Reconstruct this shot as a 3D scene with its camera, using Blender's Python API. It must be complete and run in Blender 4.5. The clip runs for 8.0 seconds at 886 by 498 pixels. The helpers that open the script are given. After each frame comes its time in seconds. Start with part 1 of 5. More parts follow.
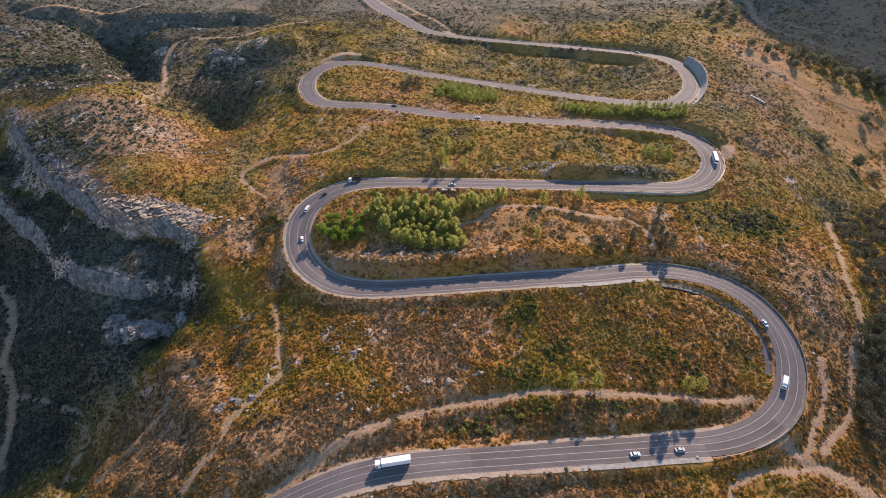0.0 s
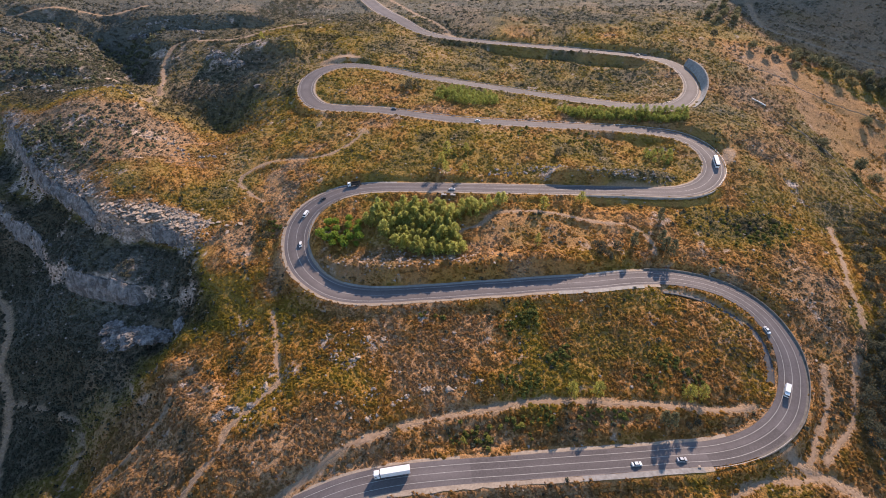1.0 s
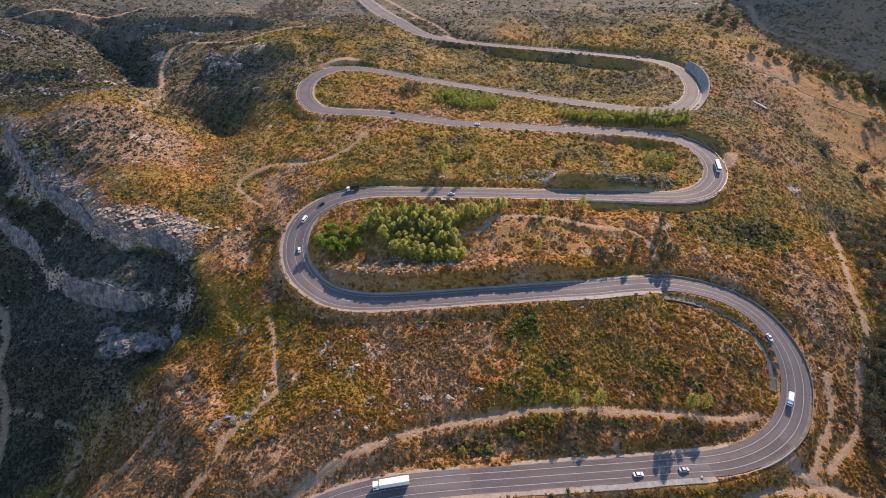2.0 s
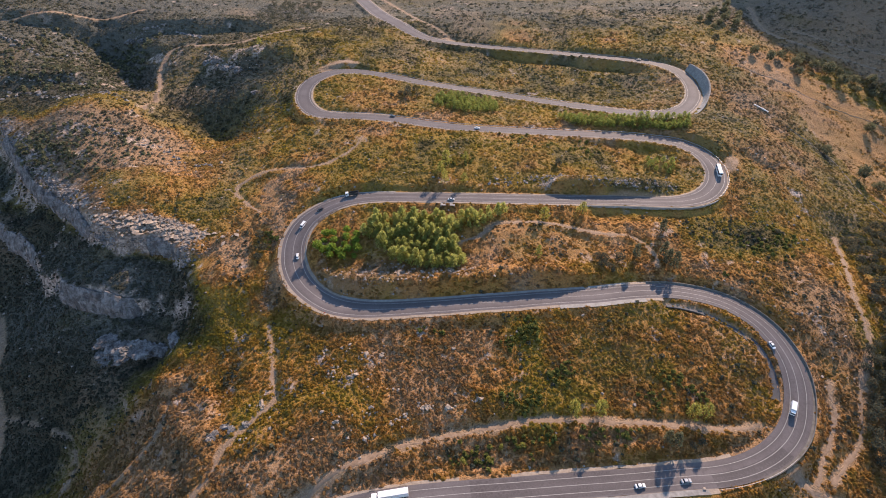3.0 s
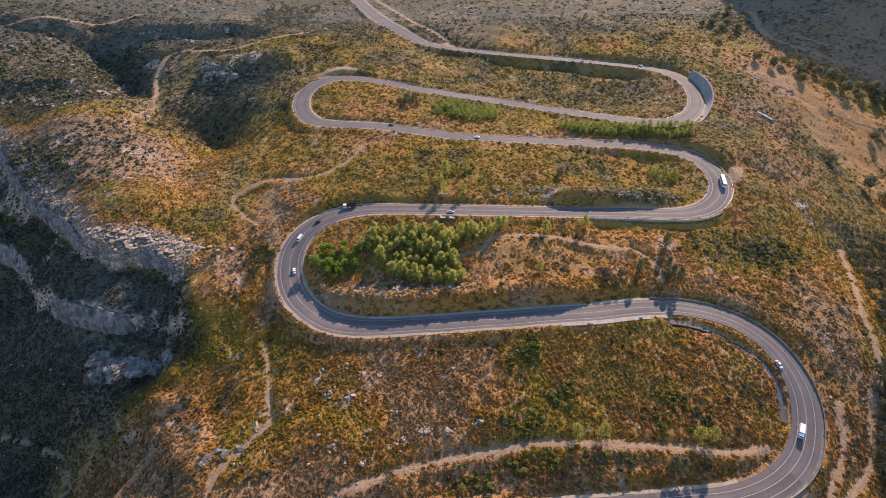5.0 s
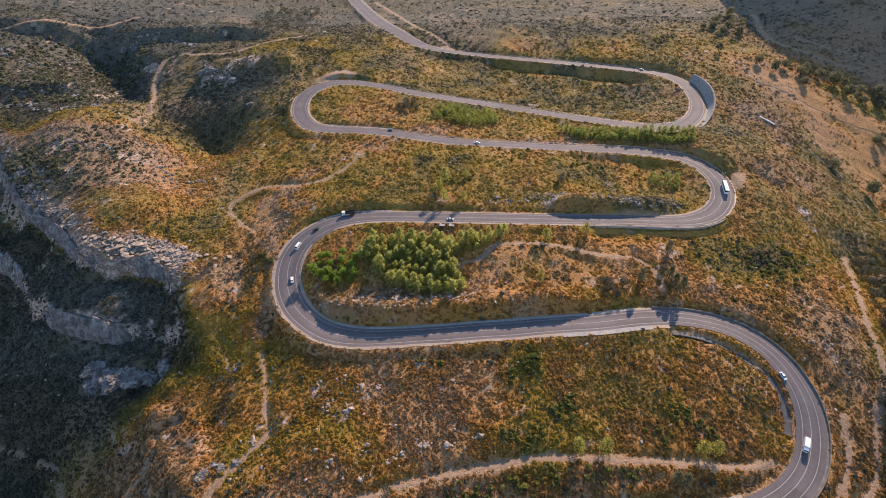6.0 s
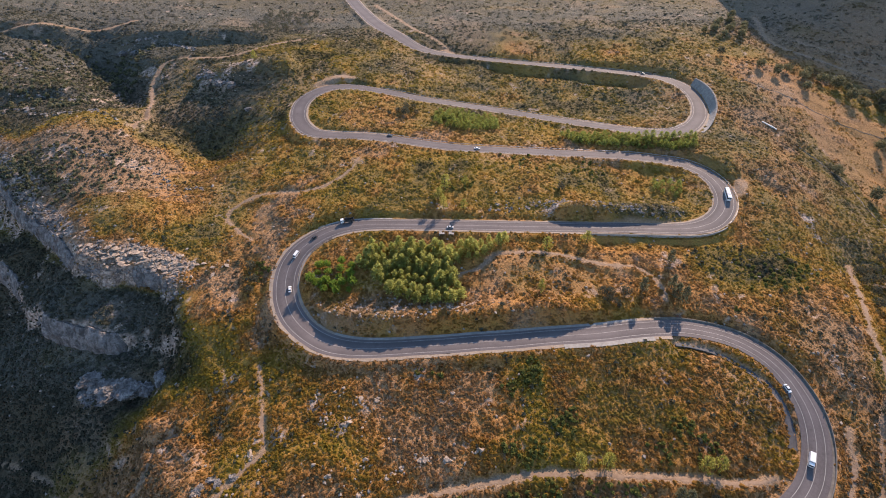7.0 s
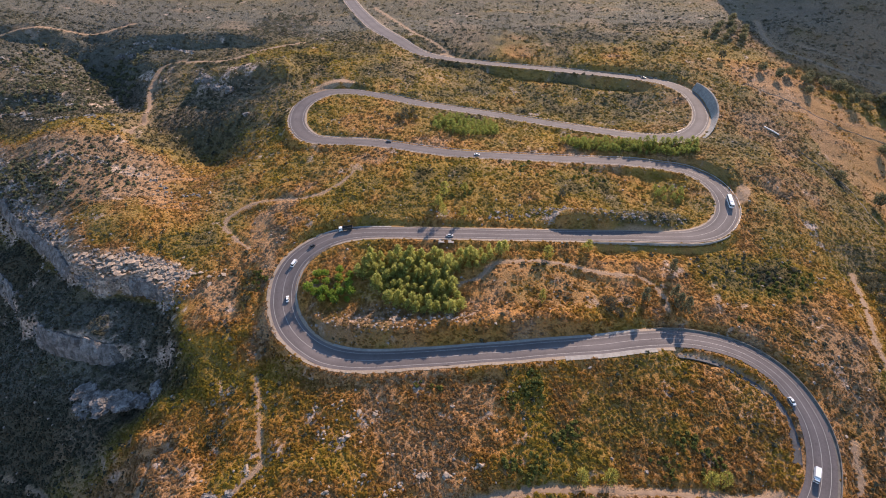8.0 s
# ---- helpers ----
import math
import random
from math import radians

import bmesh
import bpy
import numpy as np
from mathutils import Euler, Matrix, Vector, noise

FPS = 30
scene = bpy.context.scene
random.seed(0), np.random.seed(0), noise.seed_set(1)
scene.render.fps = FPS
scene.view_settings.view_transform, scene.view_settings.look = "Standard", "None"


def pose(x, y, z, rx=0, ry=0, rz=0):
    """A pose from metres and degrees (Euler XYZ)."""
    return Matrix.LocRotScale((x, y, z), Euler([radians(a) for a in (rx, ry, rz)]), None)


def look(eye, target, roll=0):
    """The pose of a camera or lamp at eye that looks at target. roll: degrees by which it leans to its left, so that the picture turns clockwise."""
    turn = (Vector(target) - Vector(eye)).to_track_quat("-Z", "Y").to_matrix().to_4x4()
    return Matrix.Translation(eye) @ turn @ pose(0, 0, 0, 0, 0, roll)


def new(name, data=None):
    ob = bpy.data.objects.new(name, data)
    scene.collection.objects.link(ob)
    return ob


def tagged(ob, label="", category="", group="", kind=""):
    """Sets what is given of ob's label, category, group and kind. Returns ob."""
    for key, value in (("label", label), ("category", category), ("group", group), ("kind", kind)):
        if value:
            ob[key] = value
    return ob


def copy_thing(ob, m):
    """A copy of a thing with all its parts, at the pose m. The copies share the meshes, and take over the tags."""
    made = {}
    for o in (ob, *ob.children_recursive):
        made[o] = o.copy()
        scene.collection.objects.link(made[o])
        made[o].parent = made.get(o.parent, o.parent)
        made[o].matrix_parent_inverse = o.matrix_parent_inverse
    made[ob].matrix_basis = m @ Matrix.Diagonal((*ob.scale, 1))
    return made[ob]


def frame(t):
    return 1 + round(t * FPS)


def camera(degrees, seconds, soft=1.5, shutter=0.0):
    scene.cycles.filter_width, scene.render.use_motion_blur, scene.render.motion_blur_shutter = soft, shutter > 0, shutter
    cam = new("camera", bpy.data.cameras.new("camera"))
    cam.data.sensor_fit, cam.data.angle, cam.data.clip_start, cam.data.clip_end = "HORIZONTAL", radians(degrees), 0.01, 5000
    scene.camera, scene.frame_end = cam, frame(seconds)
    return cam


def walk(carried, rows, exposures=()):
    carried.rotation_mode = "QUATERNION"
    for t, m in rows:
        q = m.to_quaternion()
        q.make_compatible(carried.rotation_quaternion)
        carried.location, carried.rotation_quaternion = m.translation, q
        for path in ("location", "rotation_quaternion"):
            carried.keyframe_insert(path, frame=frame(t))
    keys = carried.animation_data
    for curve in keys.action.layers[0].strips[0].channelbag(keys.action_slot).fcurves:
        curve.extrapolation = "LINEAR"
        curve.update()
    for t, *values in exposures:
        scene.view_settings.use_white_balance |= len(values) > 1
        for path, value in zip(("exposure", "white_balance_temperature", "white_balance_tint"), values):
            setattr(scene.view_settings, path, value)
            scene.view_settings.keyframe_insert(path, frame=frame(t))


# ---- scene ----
cam = camera(88.8, 8.0, soft=1.0)
METRES, EYE, TILT, LEAN, TURN = 40.0, 190.0, -38.0, 0.0, 0.0
ROWS = [
    (0.0, 0.0, 0.0, 0.0, 0.0, 0.0, -0.0),
    (0.5, 0.0005, 0.0238, 0.037, -0.01, 0.0, 0.01),
    (1.0, 0.0034, 0.0491, 0.0819, -0.02, 0.01, 0.02),
    (1.5, 0.0057, 0.0733, 0.1236, -0.02, 0.01, 0.03),
    (3.0, 0.0124, 0.1546, 0.2604, -0.05, 0.01, 0.08),
    (3.5, 0.0137, 0.183, 0.3093, -0.05, 0.0, 0.08),
    (4.0, 0.0156, 0.2162, 0.3643, -0.06, -0.0, 0.09),
    (4.5, 0.0175, 0.2484, 0.4169, -0.06, -0.01, 0.1),
    (6.0, 0.0271, 0.3608, 0.6007, -0.06, -0.01, 0.13),
    (6.5, 0.0298, 0.3973, 0.6619, -0.05, -0.0, 0.14),
    (7.0, 0.033, 0.4378, 0.7285, -0.05, 0.01, 0.14),
    (7.5, 0.0356, 0.4746, 0.7895, -0.05, 0.02, 0.15),
    (8.0, 0.0396, 0.5149, 0.8562, -0.06, 0.04, 0.17),
]
walk(cam, [(t, pose(0, 0, EYE, TILT, LEAN, TURN) @ pose(METRES * x, METRES * y, METRES * z, 90 + pitch, roll, yaw)) for t, x, y, z, yaw, pitch, roll in ROWS])

# ------------------------------------------------------------------ daylight: a low warm sun ahead and to the right
SUN_HIGH, SUN_ROUND = 28.5, 29.0  # degrees above the horizon, and clockwise from +y
world = bpy.data.worlds.new("sky")
scene.world = world
world.use_nodes = True
wt = world.node_tree
sky = wt.nodes.new("ShaderNodeTexSky")
sky.sky_type, sky.sun_disc = "NISHITA", False
sky.sun_elevation, sky.sun_rotation = radians(SUN_HIGH), radians(SUN_ROUND)
sky.altitude, sky.air_density, sky.dust_density, sky.ozone_density = 800, 1.0, 0.4, 2.0
wt.links.new(sky.outputs[0], wt.nodes["Background"].inputs[0])
wt.nodes["Background"].inputs[1].default_value = 0.15
sun = new("sun", bpy.data.lights.new("sun", "SUN"))
sun.data.energy, sun.data.angle, sun.data.color = 5.0, radians(0.6), (1.0, 0.745, 0.585)
toward = Vector((math.sin(radians(SUN_ROUND)) * math.cos(radians(SUN_HIGH)), math.cos(radians(SUN_ROUND)) * math.cos(radians(SUN_HIGH)), math.sin(radians(SUN_HIGH))))
sun.matrix_world = look(toward * 300 + Vector((0, 250, 200)), Vector((0, 250, 200)))
scene.view_settings.exposure = 1.12


# ------------------------------------------------------------------ materials
def shader(name, rough=0.9, metal=0.0):
    m = bpy.data.materials.new(name)
    m.use_nodes = True
    t = m.node_tree
    b = t.nodes["Principled BSDF"]
    b.inputs["Roughness"].default_value, b.inputs["Metallic"].default_value = rough, metal
    b.inputs["Specular IOR Level"].default_value = 0.25
    return m, t, b


def noise_node(t, scale, detail=4.0, rough=0.6, coords=None, stretch=None):
    n = t.nodes.new("ShaderNodeTexNoise")
    n.inputs["Scale"].default_value, n.inputs["Detail"].default_value, n.inputs["Roughness"].default_value = scale, detail, rough
    if coords is None:
        coords = t.nodes.new("ShaderNodeNewGeometry").outputs["Position"]
    if stretch:
        mapping = t.nodes.new("ShaderNodeMapping")
        mapping.inputs["Scale"].default_value = stretch
        t.links.new(coords, mapping.inputs[0])
        coords = mapping.outputs[0]
    t.links.new(coords, n.inputs["Vector"])
    return n.outputs["Fac"]


def ramp(t, fac, *stops):
    """A colour ramp through (place, (r, g, b)) stops."""
    n = t.nodes.new("ShaderNodeValToRGB")
    e = n.color_ramp.elements
    while len(e) < len(stops):
        e.new(0.5)
    for el, (at, c) in zip(e, stops):
        el.position, el.color = at, (*(c if isinstance(c, tuple) else (c, c, c)), 1)
    t.links.new(fac, n.inputs[0])
    return n.outputs[0]


def mix(t, fac, a, b, how="MIX"):
    n = t.nodes.new("ShaderNodeMix")
    n.data_type, n.blend_type = "RGBA", how
    for key, v in ((0, fac), (6, a), (7, b)):
        if isinstance(v, (int, float)):
            n.inputs[key].default_value = v
        elif isinstance(v, tuple):
            n.inputs[key].default_value = (*v, 1)
        else:
            t.links.new(v, n.inputs[key])
    return n.outputs[2]


def bump(t, b, height, strength=0.5, distance=0.1):
    n = t.nodes.new("ShaderNodeBump")
    n.inputs["Strength"].default_value, n.inputs["Distance"].default_value = strength, distance
    t.links.new(height, n.inputs["Height"])
    t.links.new(n.outputs[0], b.inputs["Normal"])


def attribute(t, name):
    n = t.nodes.new("ShaderNodeAttribute")
    n.attribute_name = name
    return n.outputs["Fac"]


def ground_material():
    m, t, b = shader("dry hillside", 0.95)
    b.inputs["Specular IOR Level"].default_value = 0.05
    # from dark green turf through olive and gold to rust and pale earth
    fine = noise_node(t, 0.8, 8, 0.75)
    tone = t.nodes.new("ShaderNodeMath")
    tone.operation = "MULTIPLY_ADD"
    t.links.new(fine, tone.inputs[0])
    tone.inputs[1].default_value = 0.42
    shift = t.nodes.new("ShaderNodeMath")
    shift.operation = "SUBTRACT"
    t.links.new(attribute(t, "tone"), shift.inputs[0])
    shift.inputs[1].default_value = 0.21
    t.links.new(shift.outputs[0], tone.inputs[2])
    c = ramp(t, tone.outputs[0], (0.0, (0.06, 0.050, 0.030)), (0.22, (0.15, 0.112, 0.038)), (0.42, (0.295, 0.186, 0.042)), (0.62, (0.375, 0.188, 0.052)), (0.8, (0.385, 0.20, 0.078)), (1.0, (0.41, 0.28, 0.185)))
    c = mix(t, ramp(t, noise_node(t, 1.1, 6, 0.75), (0.38, 0.5), (0.54, 0.0)), c, (0.07, 0.052, 0.026))
    c = mix(t, ramp(t, noise_node(t, 0.7, 7, 0.8), (0.58, 0.0), (0.70, 0.3)), c, (0.29, 0.205, 0.085))
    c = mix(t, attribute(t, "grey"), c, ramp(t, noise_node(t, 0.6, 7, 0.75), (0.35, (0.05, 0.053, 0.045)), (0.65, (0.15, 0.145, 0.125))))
    stone = ramp(t, noise_node(t, 0.35, 9, 0.75), (0.38, (0.10, 0.083, 0.07)), (0.5, (0.29, 0.225, 0.18)), (0.62, (0.54, 0.435, 0.355)))
    c = mix(t, attribute(t, "rock"), c, stone)
    dirt = ramp(t, noise_node(t, 0.8, 6, 0.65), (0.3, (0.20, 0.135, 0.083)), (0.7, (0.37, 0.262, 0.172)))
    c = mix(t, attribute(t, "dirt"), c, dirt)
    t.links.new(c, b.inputs["Base Color"])
    bump(t, b, noise_node(t, 0.75, 8, 0.7), 1.0, 1.5)
    return m


def asphalt_material(name="worn asphalt", k=1.0):
    """Asphalt with paler crown and verge, darker wheel paths, patches and stains."""
    m, t, b = shader(name, 0.84)
    b.inputs["Specular IOR Level"].default_value = 0.16
    c = ramp(t, noise_node(t, 0.05, 5, 0.6), (0.35, (0.083 * k, 0.073 * k, 0.075 * k)), (0.65, (0.118 * k, 0.104 * k, 0.105 * k)))
    c = mix(t, ramp(t, noise_node(t, 1.6, 5, 0.7), (0.4, 0.0), (0.7, 0.4)), c, (0.165, 0.152, 0.148))
    wheels = ramp(t, attribute(t, "across"), (0.10, 0.0), (0.22, 0.5), (0.36, 0.05), (0.5, 0.0), (0.64, 0.05), (0.78, 0.5), (0.90, 0.0))
    c = mix(t, wheels, c, (0.070, 0.063, 0.063))
    c = mix(t, ramp(t, noise_node(t, 0.35, 3, 0.6), (0.62, 0.0), (0.66, 0.35)), c, (0.062, 0.056, 0.056))
    t.links.new(c, b.inputs["Base Color"])
    bump(t, b, noise_node(t, 12, 3, 0.6), 0.3, 0.01)
    return m


def cliff_material():
    """Grey limestone with dark vertical streaks, pale scars, cracks and tufts of green."""
    m, t, b = shader("limestone face", 0.95)
    c = ramp(t, noise_node(t, 0.22, 9, 0.75), (0.34, (0.095, 0.088, 0.083)), (0.5, (0.215, 0.20, 0.19)), (0.66, (0.36, 0.335, 0.31)))
    c = mix(t, ramp(t, noise_node(t, 0.45, 6, 0.7, stretch=(1, 1, 0.15)), (0.48, 0.0), (0.58, 0.7)), c, (0.075, 0.066, 0.060))
    c = mix(t, ramp(t, noise_node(t, 0.5, 6, 0.75, stretch=(0.4, 0.4, 2.0)), (0.56, 0.0), (0.62, 0.55)), c, (0.06, 0.054, 0.048))
    c = mix(t, ramp(t, noise_node(t, 0.6, 6, 0.75), (0.60, 0.0), (0.66, 0.6)), c, (0.05, 0.055, 0.03))
    t.links.new(c, b.inputs["Base Color"])
    bump(t, b, noise_node(t, 0.5, 10, 0.78), 1.0, 2.0)
    return m


def plain_material(name, dark, light, scale=1.0, rough=0.9, metal=0.0, relief=0.0):
    """A surface mottled between two colours at two scales."""
    m, t, b = shader(name, rough, metal)
    c = ramp(t, noise_node(t, scale, 7, 0.65), (0.3, dark), (0.7, light))
    c = mix(t, ramp(t, noise_node(t, scale * 0.13, 3, 0.6), (0.4, 0.0), (0.75, 0.4)), c, tuple(0.7 * v for v in dark))
    t.links.new(c, b.inputs["Base Color"])
    if relief:
        bump(t, b, noise_node(t, scale * 3, 5, 0.7), 0.6, relief)
    return m


def leaf_material(name, colours, rough=0.85, toned=False, thin=0.4):
    """Foliage whose clumps differ in tone; toned: by the cover of the slope, else each by chance."""
    m, t, b = shader(name, rough)
    b.inputs["Specular IOR Level"].default_value = 0.06
    rnd = t.nodes.new("ShaderNodeNewGeometry").outputs["Random Per Island"]
    n = len(colours)
    if toned:
        k = t.nodes.new("ShaderNodeMath")
        k.operation = "MULTIPLY_ADD"
        t.links.new(rnd, k.inputs[0])
        k.inputs[1].default_value = 0.08
        less = t.nodes.new("ShaderNodeMath")
        less.operation = "SUBTRACT"
        t.links.new(attribute(t, "tone"), less.inputs[0])
        less.inputs[1].default_value = 0.04
        t.links.new(less.outputs[0], k.inputs[2])
        c = ramp(t, k.outputs[0], *[(i / (n - 1), col) for i, col in enumerate(colours)])
        c = mix(t, attribute(t, "grey"), c, ramp(t, rnd, (0.0, (0.07, 0.074, 0.056)), (0.6, (0.135, 0.135, 0.10)), (1.0, (0.22, 0.205, 0.17))))
    else:
        c = ramp(t, rnd, *[((i + 0.5) / n, col) for i, col in enumerate(colours)])
    t.links.new(c, b.inputs["Base Color"])
    through_leaf = t.nodes.new("ShaderNodeBsdfTranslucent")
    t.links.new(c, through_leaf.inputs[0])
    both = t.nodes.new("ShaderNodeMixShader")
    both.inputs[0].default_value = thin
    t.links.new(b.outputs[0], both.inputs[1])
    t.links.new(through_leaf.outputs[0], both.inputs[2])
    t.links.new(both.outputs[0], t.nodes["Material Output"].inputs["Surface"])
    return m


GROUND = ground_material()
ASPHALT = asphalt_material()
FRESH_ASPHALT = asphalt_material("newer dark asphalt", 0.72)
LIMESTONE = cliff_material()
GRAVEL = plain_material("pale gravel", (0.20, 0.158, 0.12), (0.345, 0.283, 0.222), 1.2)
TRACK = plain_material("packed earth", (0.165, 0.110, 0.070), (0.29, 0.205, 0.14), 0.6)
PAINT = plain_material("worn road paint", (0.21, 0.2, 0.187), (0.41, 0.392, 0.37), 1.5, 0.7)
# Concrete with the drain's shade put into its colour.
SHADED_CONCRETE = plain_material("dark shaded concrete", (0.05, 0.05, 0.053), (0.11, 0.11, 0.114), 0.6, 0.8)
CONCRETE = plain_material("weathered concrete", (0.20, 0.186, 0.168), (0.34, 0.32, 0.292), 0.5, 0.9)
WHITE_CONCRETE = plain_material("whitewashed concrete", (0.55, 0.54, 0.52), (0.72, 0.71, 0.69), 0.6, 0.85)
DARK_CONCRETE = plain_material("grimy concrete", (0.085, 0.077, 0.068), (0.19, 0.176, 0.158), 0.5, 0.9)
OLD_CONCRETE = plain_material("stained concrete", (0.15, 0.14, 0.13), (0.31, 0.295, 0.275), 0.5, 0.9)
SCRUB = leaf_material("scrub", [(0.052, 0.050, 0.034), (0.11, 0.094, 0.036), (0.195, 0.158, 0.036), (0.275, 0.205, 0.035), (0.295, 0.187, 0.038), (0.29, 0.16, 0.047), (0.295, 0.178, 0.08), (0.30, 0.232, 0.168)], toned=True, thin=0.62)
PINE = leaf_material("pine needles", [(0.25, 0.275, 0.085), (0.32, 0.345, 0.10), (0.40, 0.405, 0.12), (0.46, 0.445, 0.15)], thin=0.7)
DULL_PINE = leaf_material("dull pine needles", [(0.18, 0.185, 0.05), (0.25, 0.255, 0.062), (0.33, 0.32, 0.08), (0.41, 0.37, 0.10)], thin=0.6)
YOUNG_PINE = leaf_material("young pine needles", [(0.13, 0.165, 0.05), (0.18, 0.22, 0.06), (0.25, 0.29, 0.075), (0.33, 0.34, 0.09)], thin=0.6)
GREEN = leaf_material("green bush leaves", [(0.07, 0.085, 0.028), (0.11, 0.125, 0.036), (0.16, 0.165, 0.045), (0.22, 0.20, 0.055)], thin=0.5)
BROAD_LEAF = leaf_material("bright broad leaves", [(0.13, 0.20, 0.035), (0.19, 0.27, 0.045), (0.26, 0.34, 0.06)], thin=0.6)
OLIVE = leaf_material("grey-green leaves", [(0.10, 0.105, 0.06), (0.15, 0.15, 0.085), (0.21, 0.20, 0.12)], thin=0.5)
OAK = leaf_material("evergreen leaves", [(0.05, 0.054, 0.04), (0.076, 0.079, 0.055), (0.11, 0.108, 0.072)])
BARK = plain_material("bark", (0.07, 0.05, 0.035), (0.16, 0.12, 0.09), 3.0)
ROCKS = plain_material("limestone", (0.17, 0.138, 0.11), (0.36, 0.30, 0.248), 1.6, 0.9, relief=0.15)
PALE_ROCK = plain_material("pale weathered limestone", (0.17, 0.134, 0.103), (0.39, 0.315, 0.25), 1.3, 0.9, relief=0.2)
STEEL = plain_material("galvanised steel", (0.30, 0.30, 0.31), (0.45, 0.45, 0.46), 2.0, 0.5, 0.7)
RUBBER = plain_material("tyre rubber", (0.012, 0.012, 0.012), (0.03, 0.03, 0.03), 5.0, 0.8)
GLASS = plain_material("tinted vehicle glass", (0.012, 0.014, 0.017), (0.025, 0.028, 0.032), 1.0, 0.08)
LAMP = plain_material("lamp lens", (0.55, 0.55, 0.52), (0.75, 0.75, 0.72), 4.0, 0.2)
RED_LAMP = plain_material("red lamp lens", (0.25, 0.01, 0.01), (0.4, 0.02, 0.02), 4.0, 0.25)
SIGN_RED = plain_material("faded red sign", (0.35, 0.05, 0.04), (0.5, 0.09, 0.07), 3.0, 0.5)


def paint_material(name, colour):
    m, t, b = shader(name, 0.3)
    b.inputs["Coat Weight"].default_value = 0.6
    dusty = ramp(t, noise_node(t, 2.5, 5, 0.6), (0.4, 0.0), (0.8, 0.35))
    t.links.new(mix(t, dusty, colour, (0.33, 0.28, 0.22)), b.inputs["Base Color"])
    return m


WHITE = paint_material("white vehicle paint", (0.78, 0.78, 0.77))
SILVER = paint_material("silver vehicle paint", (0.42, 0.43, 0.44))
BLACK = paint_material("black vehicle paint", (0.02, 0.02, 0.022))
GREY = paint_material("grey vehicle paint", (0.16, 0.165, 0.17))

# ------------------------------------------------------------------ the lie of the land
SLOPE = (45.68, 8.96, 57.03, -27.17, -11.09, -21.08, -5.89, 27.9, 9.65, -4.91)
MOUNDS = [  # x, y, radius, height
    (-42, 103, 45, 8.4), (-211, 275, 45, 17.5), (-303, 304, 45, 9.8), (-260, 131, 45, -33.1), (361, 355, 70, -9.0),
    (84, 454, 110, -22.7), (-198, 378, 48, -21.0), (-343, 544, 70, -7.7), (-188, 133, 45, -14.5), (145, 323, 45, -9.4),
    (-286, 362, 70, 26.9), (-102, 166, 45, -2.5), (-263, 478, 70, -16.8), (-286, 221, 45, -11.0), (212, 182, 45, 6.3),
    (-395, 545, 45, -19.1), (177, 450, 45, -6.6), (2, 545, 45, -7.9), (-222, 242, 45, 9.2), (229, 332, 45, 7.4),
    (-132, 203, 18, 5.0), (-340, 510, 34, -12.0), (-228, 402, 30, -4.0), (-404, 600, 40, -12.0),
    (-142, 219, 19, 2.6),
]

DIPS = [(-192, 312, 22, -4.5), (-143, 287, 18, -2.4), (-226, 397, 18, 4.0), (271, 248, 26, -4.5), (228, 319, 14, -3.5), (-95, 515, 34, 3.0), (-118, 97, 46, 10.0), (-192, 115, 28, -6.0), (-30, 108, 28, -3.2), (14, 110, 24, -2.2)]


def held(v, lo, hi, soft=40.0):
    v = lo + soft * np.logaddexp(0, (v - lo) / soft)
    return hi - soft * np.logaddexp(0, (hi - v) / soft)


def hash2(ix, iy, seed):
    n = (ix * 374761393 + iy * 668265263 + seed * 974634777) & 0x7FFFFFFF
    n = ((n ^ (n >> 13)) * 1274126177) & 0x7FFFFFFF
    return ((n ^ (n >> 16)) & 0xFFFF) / 65535.0


def value_noise(x, y, size, seed=0):
    """Smooth noise of 0 to 1 with cells of that size."""
    u, v = np.asarray(x, float) / size, np.asarray(y, float) / size
    iu, iv = np.floor(u).astype(np.int64), np.floor(v).astype(np.int64)
    fu, fv = u - iu, v - iv
    fu, fv = fu * fu * (3 - 2 * fu), fv * fv * (3 - 2 * fv)
    a = hash2(iu, iv, seed) * (1 - fu) + hash2(iu + 1, iv, seed) * fu
    b = hash2(iu, iv + 1, seed) * (1 - fu) + hash2(iu + 1, iv + 1, seed) * fu
    return a * (1 - fv) + b * fv


def line_distance(x, y, line):
    """Signed distance to a polyline (positive on its left) and the share of its length."""
    best, side, along = np.full(np.shape(x), 1e9), np.ones(np.shape(x)), np.zeros(np.shape(x))
    n = len(line) - 1
    for i in range(n):
        (ax, ay), (bx, by) = line[i], line[i + 1]
        dx, dy = bx - ax, by - ay
        t = np.clip(((x - ax) * dx + (y - ay) * dy) / (dx * dx + dy * dy), 0, 1)
        px, py = x - ax - t * dx, y - ay - t * dy
        d = np.hypot(px, py)
        near = d < best
        best = np.where(near, d, best)
        side = np.where(near, np.sign(dx * py - dy * px), side)
        along = np.where(near, (i + t) / n, along)
    return best * side, along


# rock faces: line of the rim (high ground on its left), height, share of the ends that fades out
CLIFFS = [
    ([(-388, 389), (-315, 318), (-290, 293), (-270, 280), (-239, 258), (-218, 239), (-203, 234), (-188, 235), (-175, 236), (-162, 229), (-154, 221)], 9.5, 0.08),
    ([(-360, 306), (-317, 276), (-300, 264), (-277, 251), (-250, 224), (-230, 213), (-206, 205), (-186, 203), (-174, 207)], 10.0, 0.06),
]
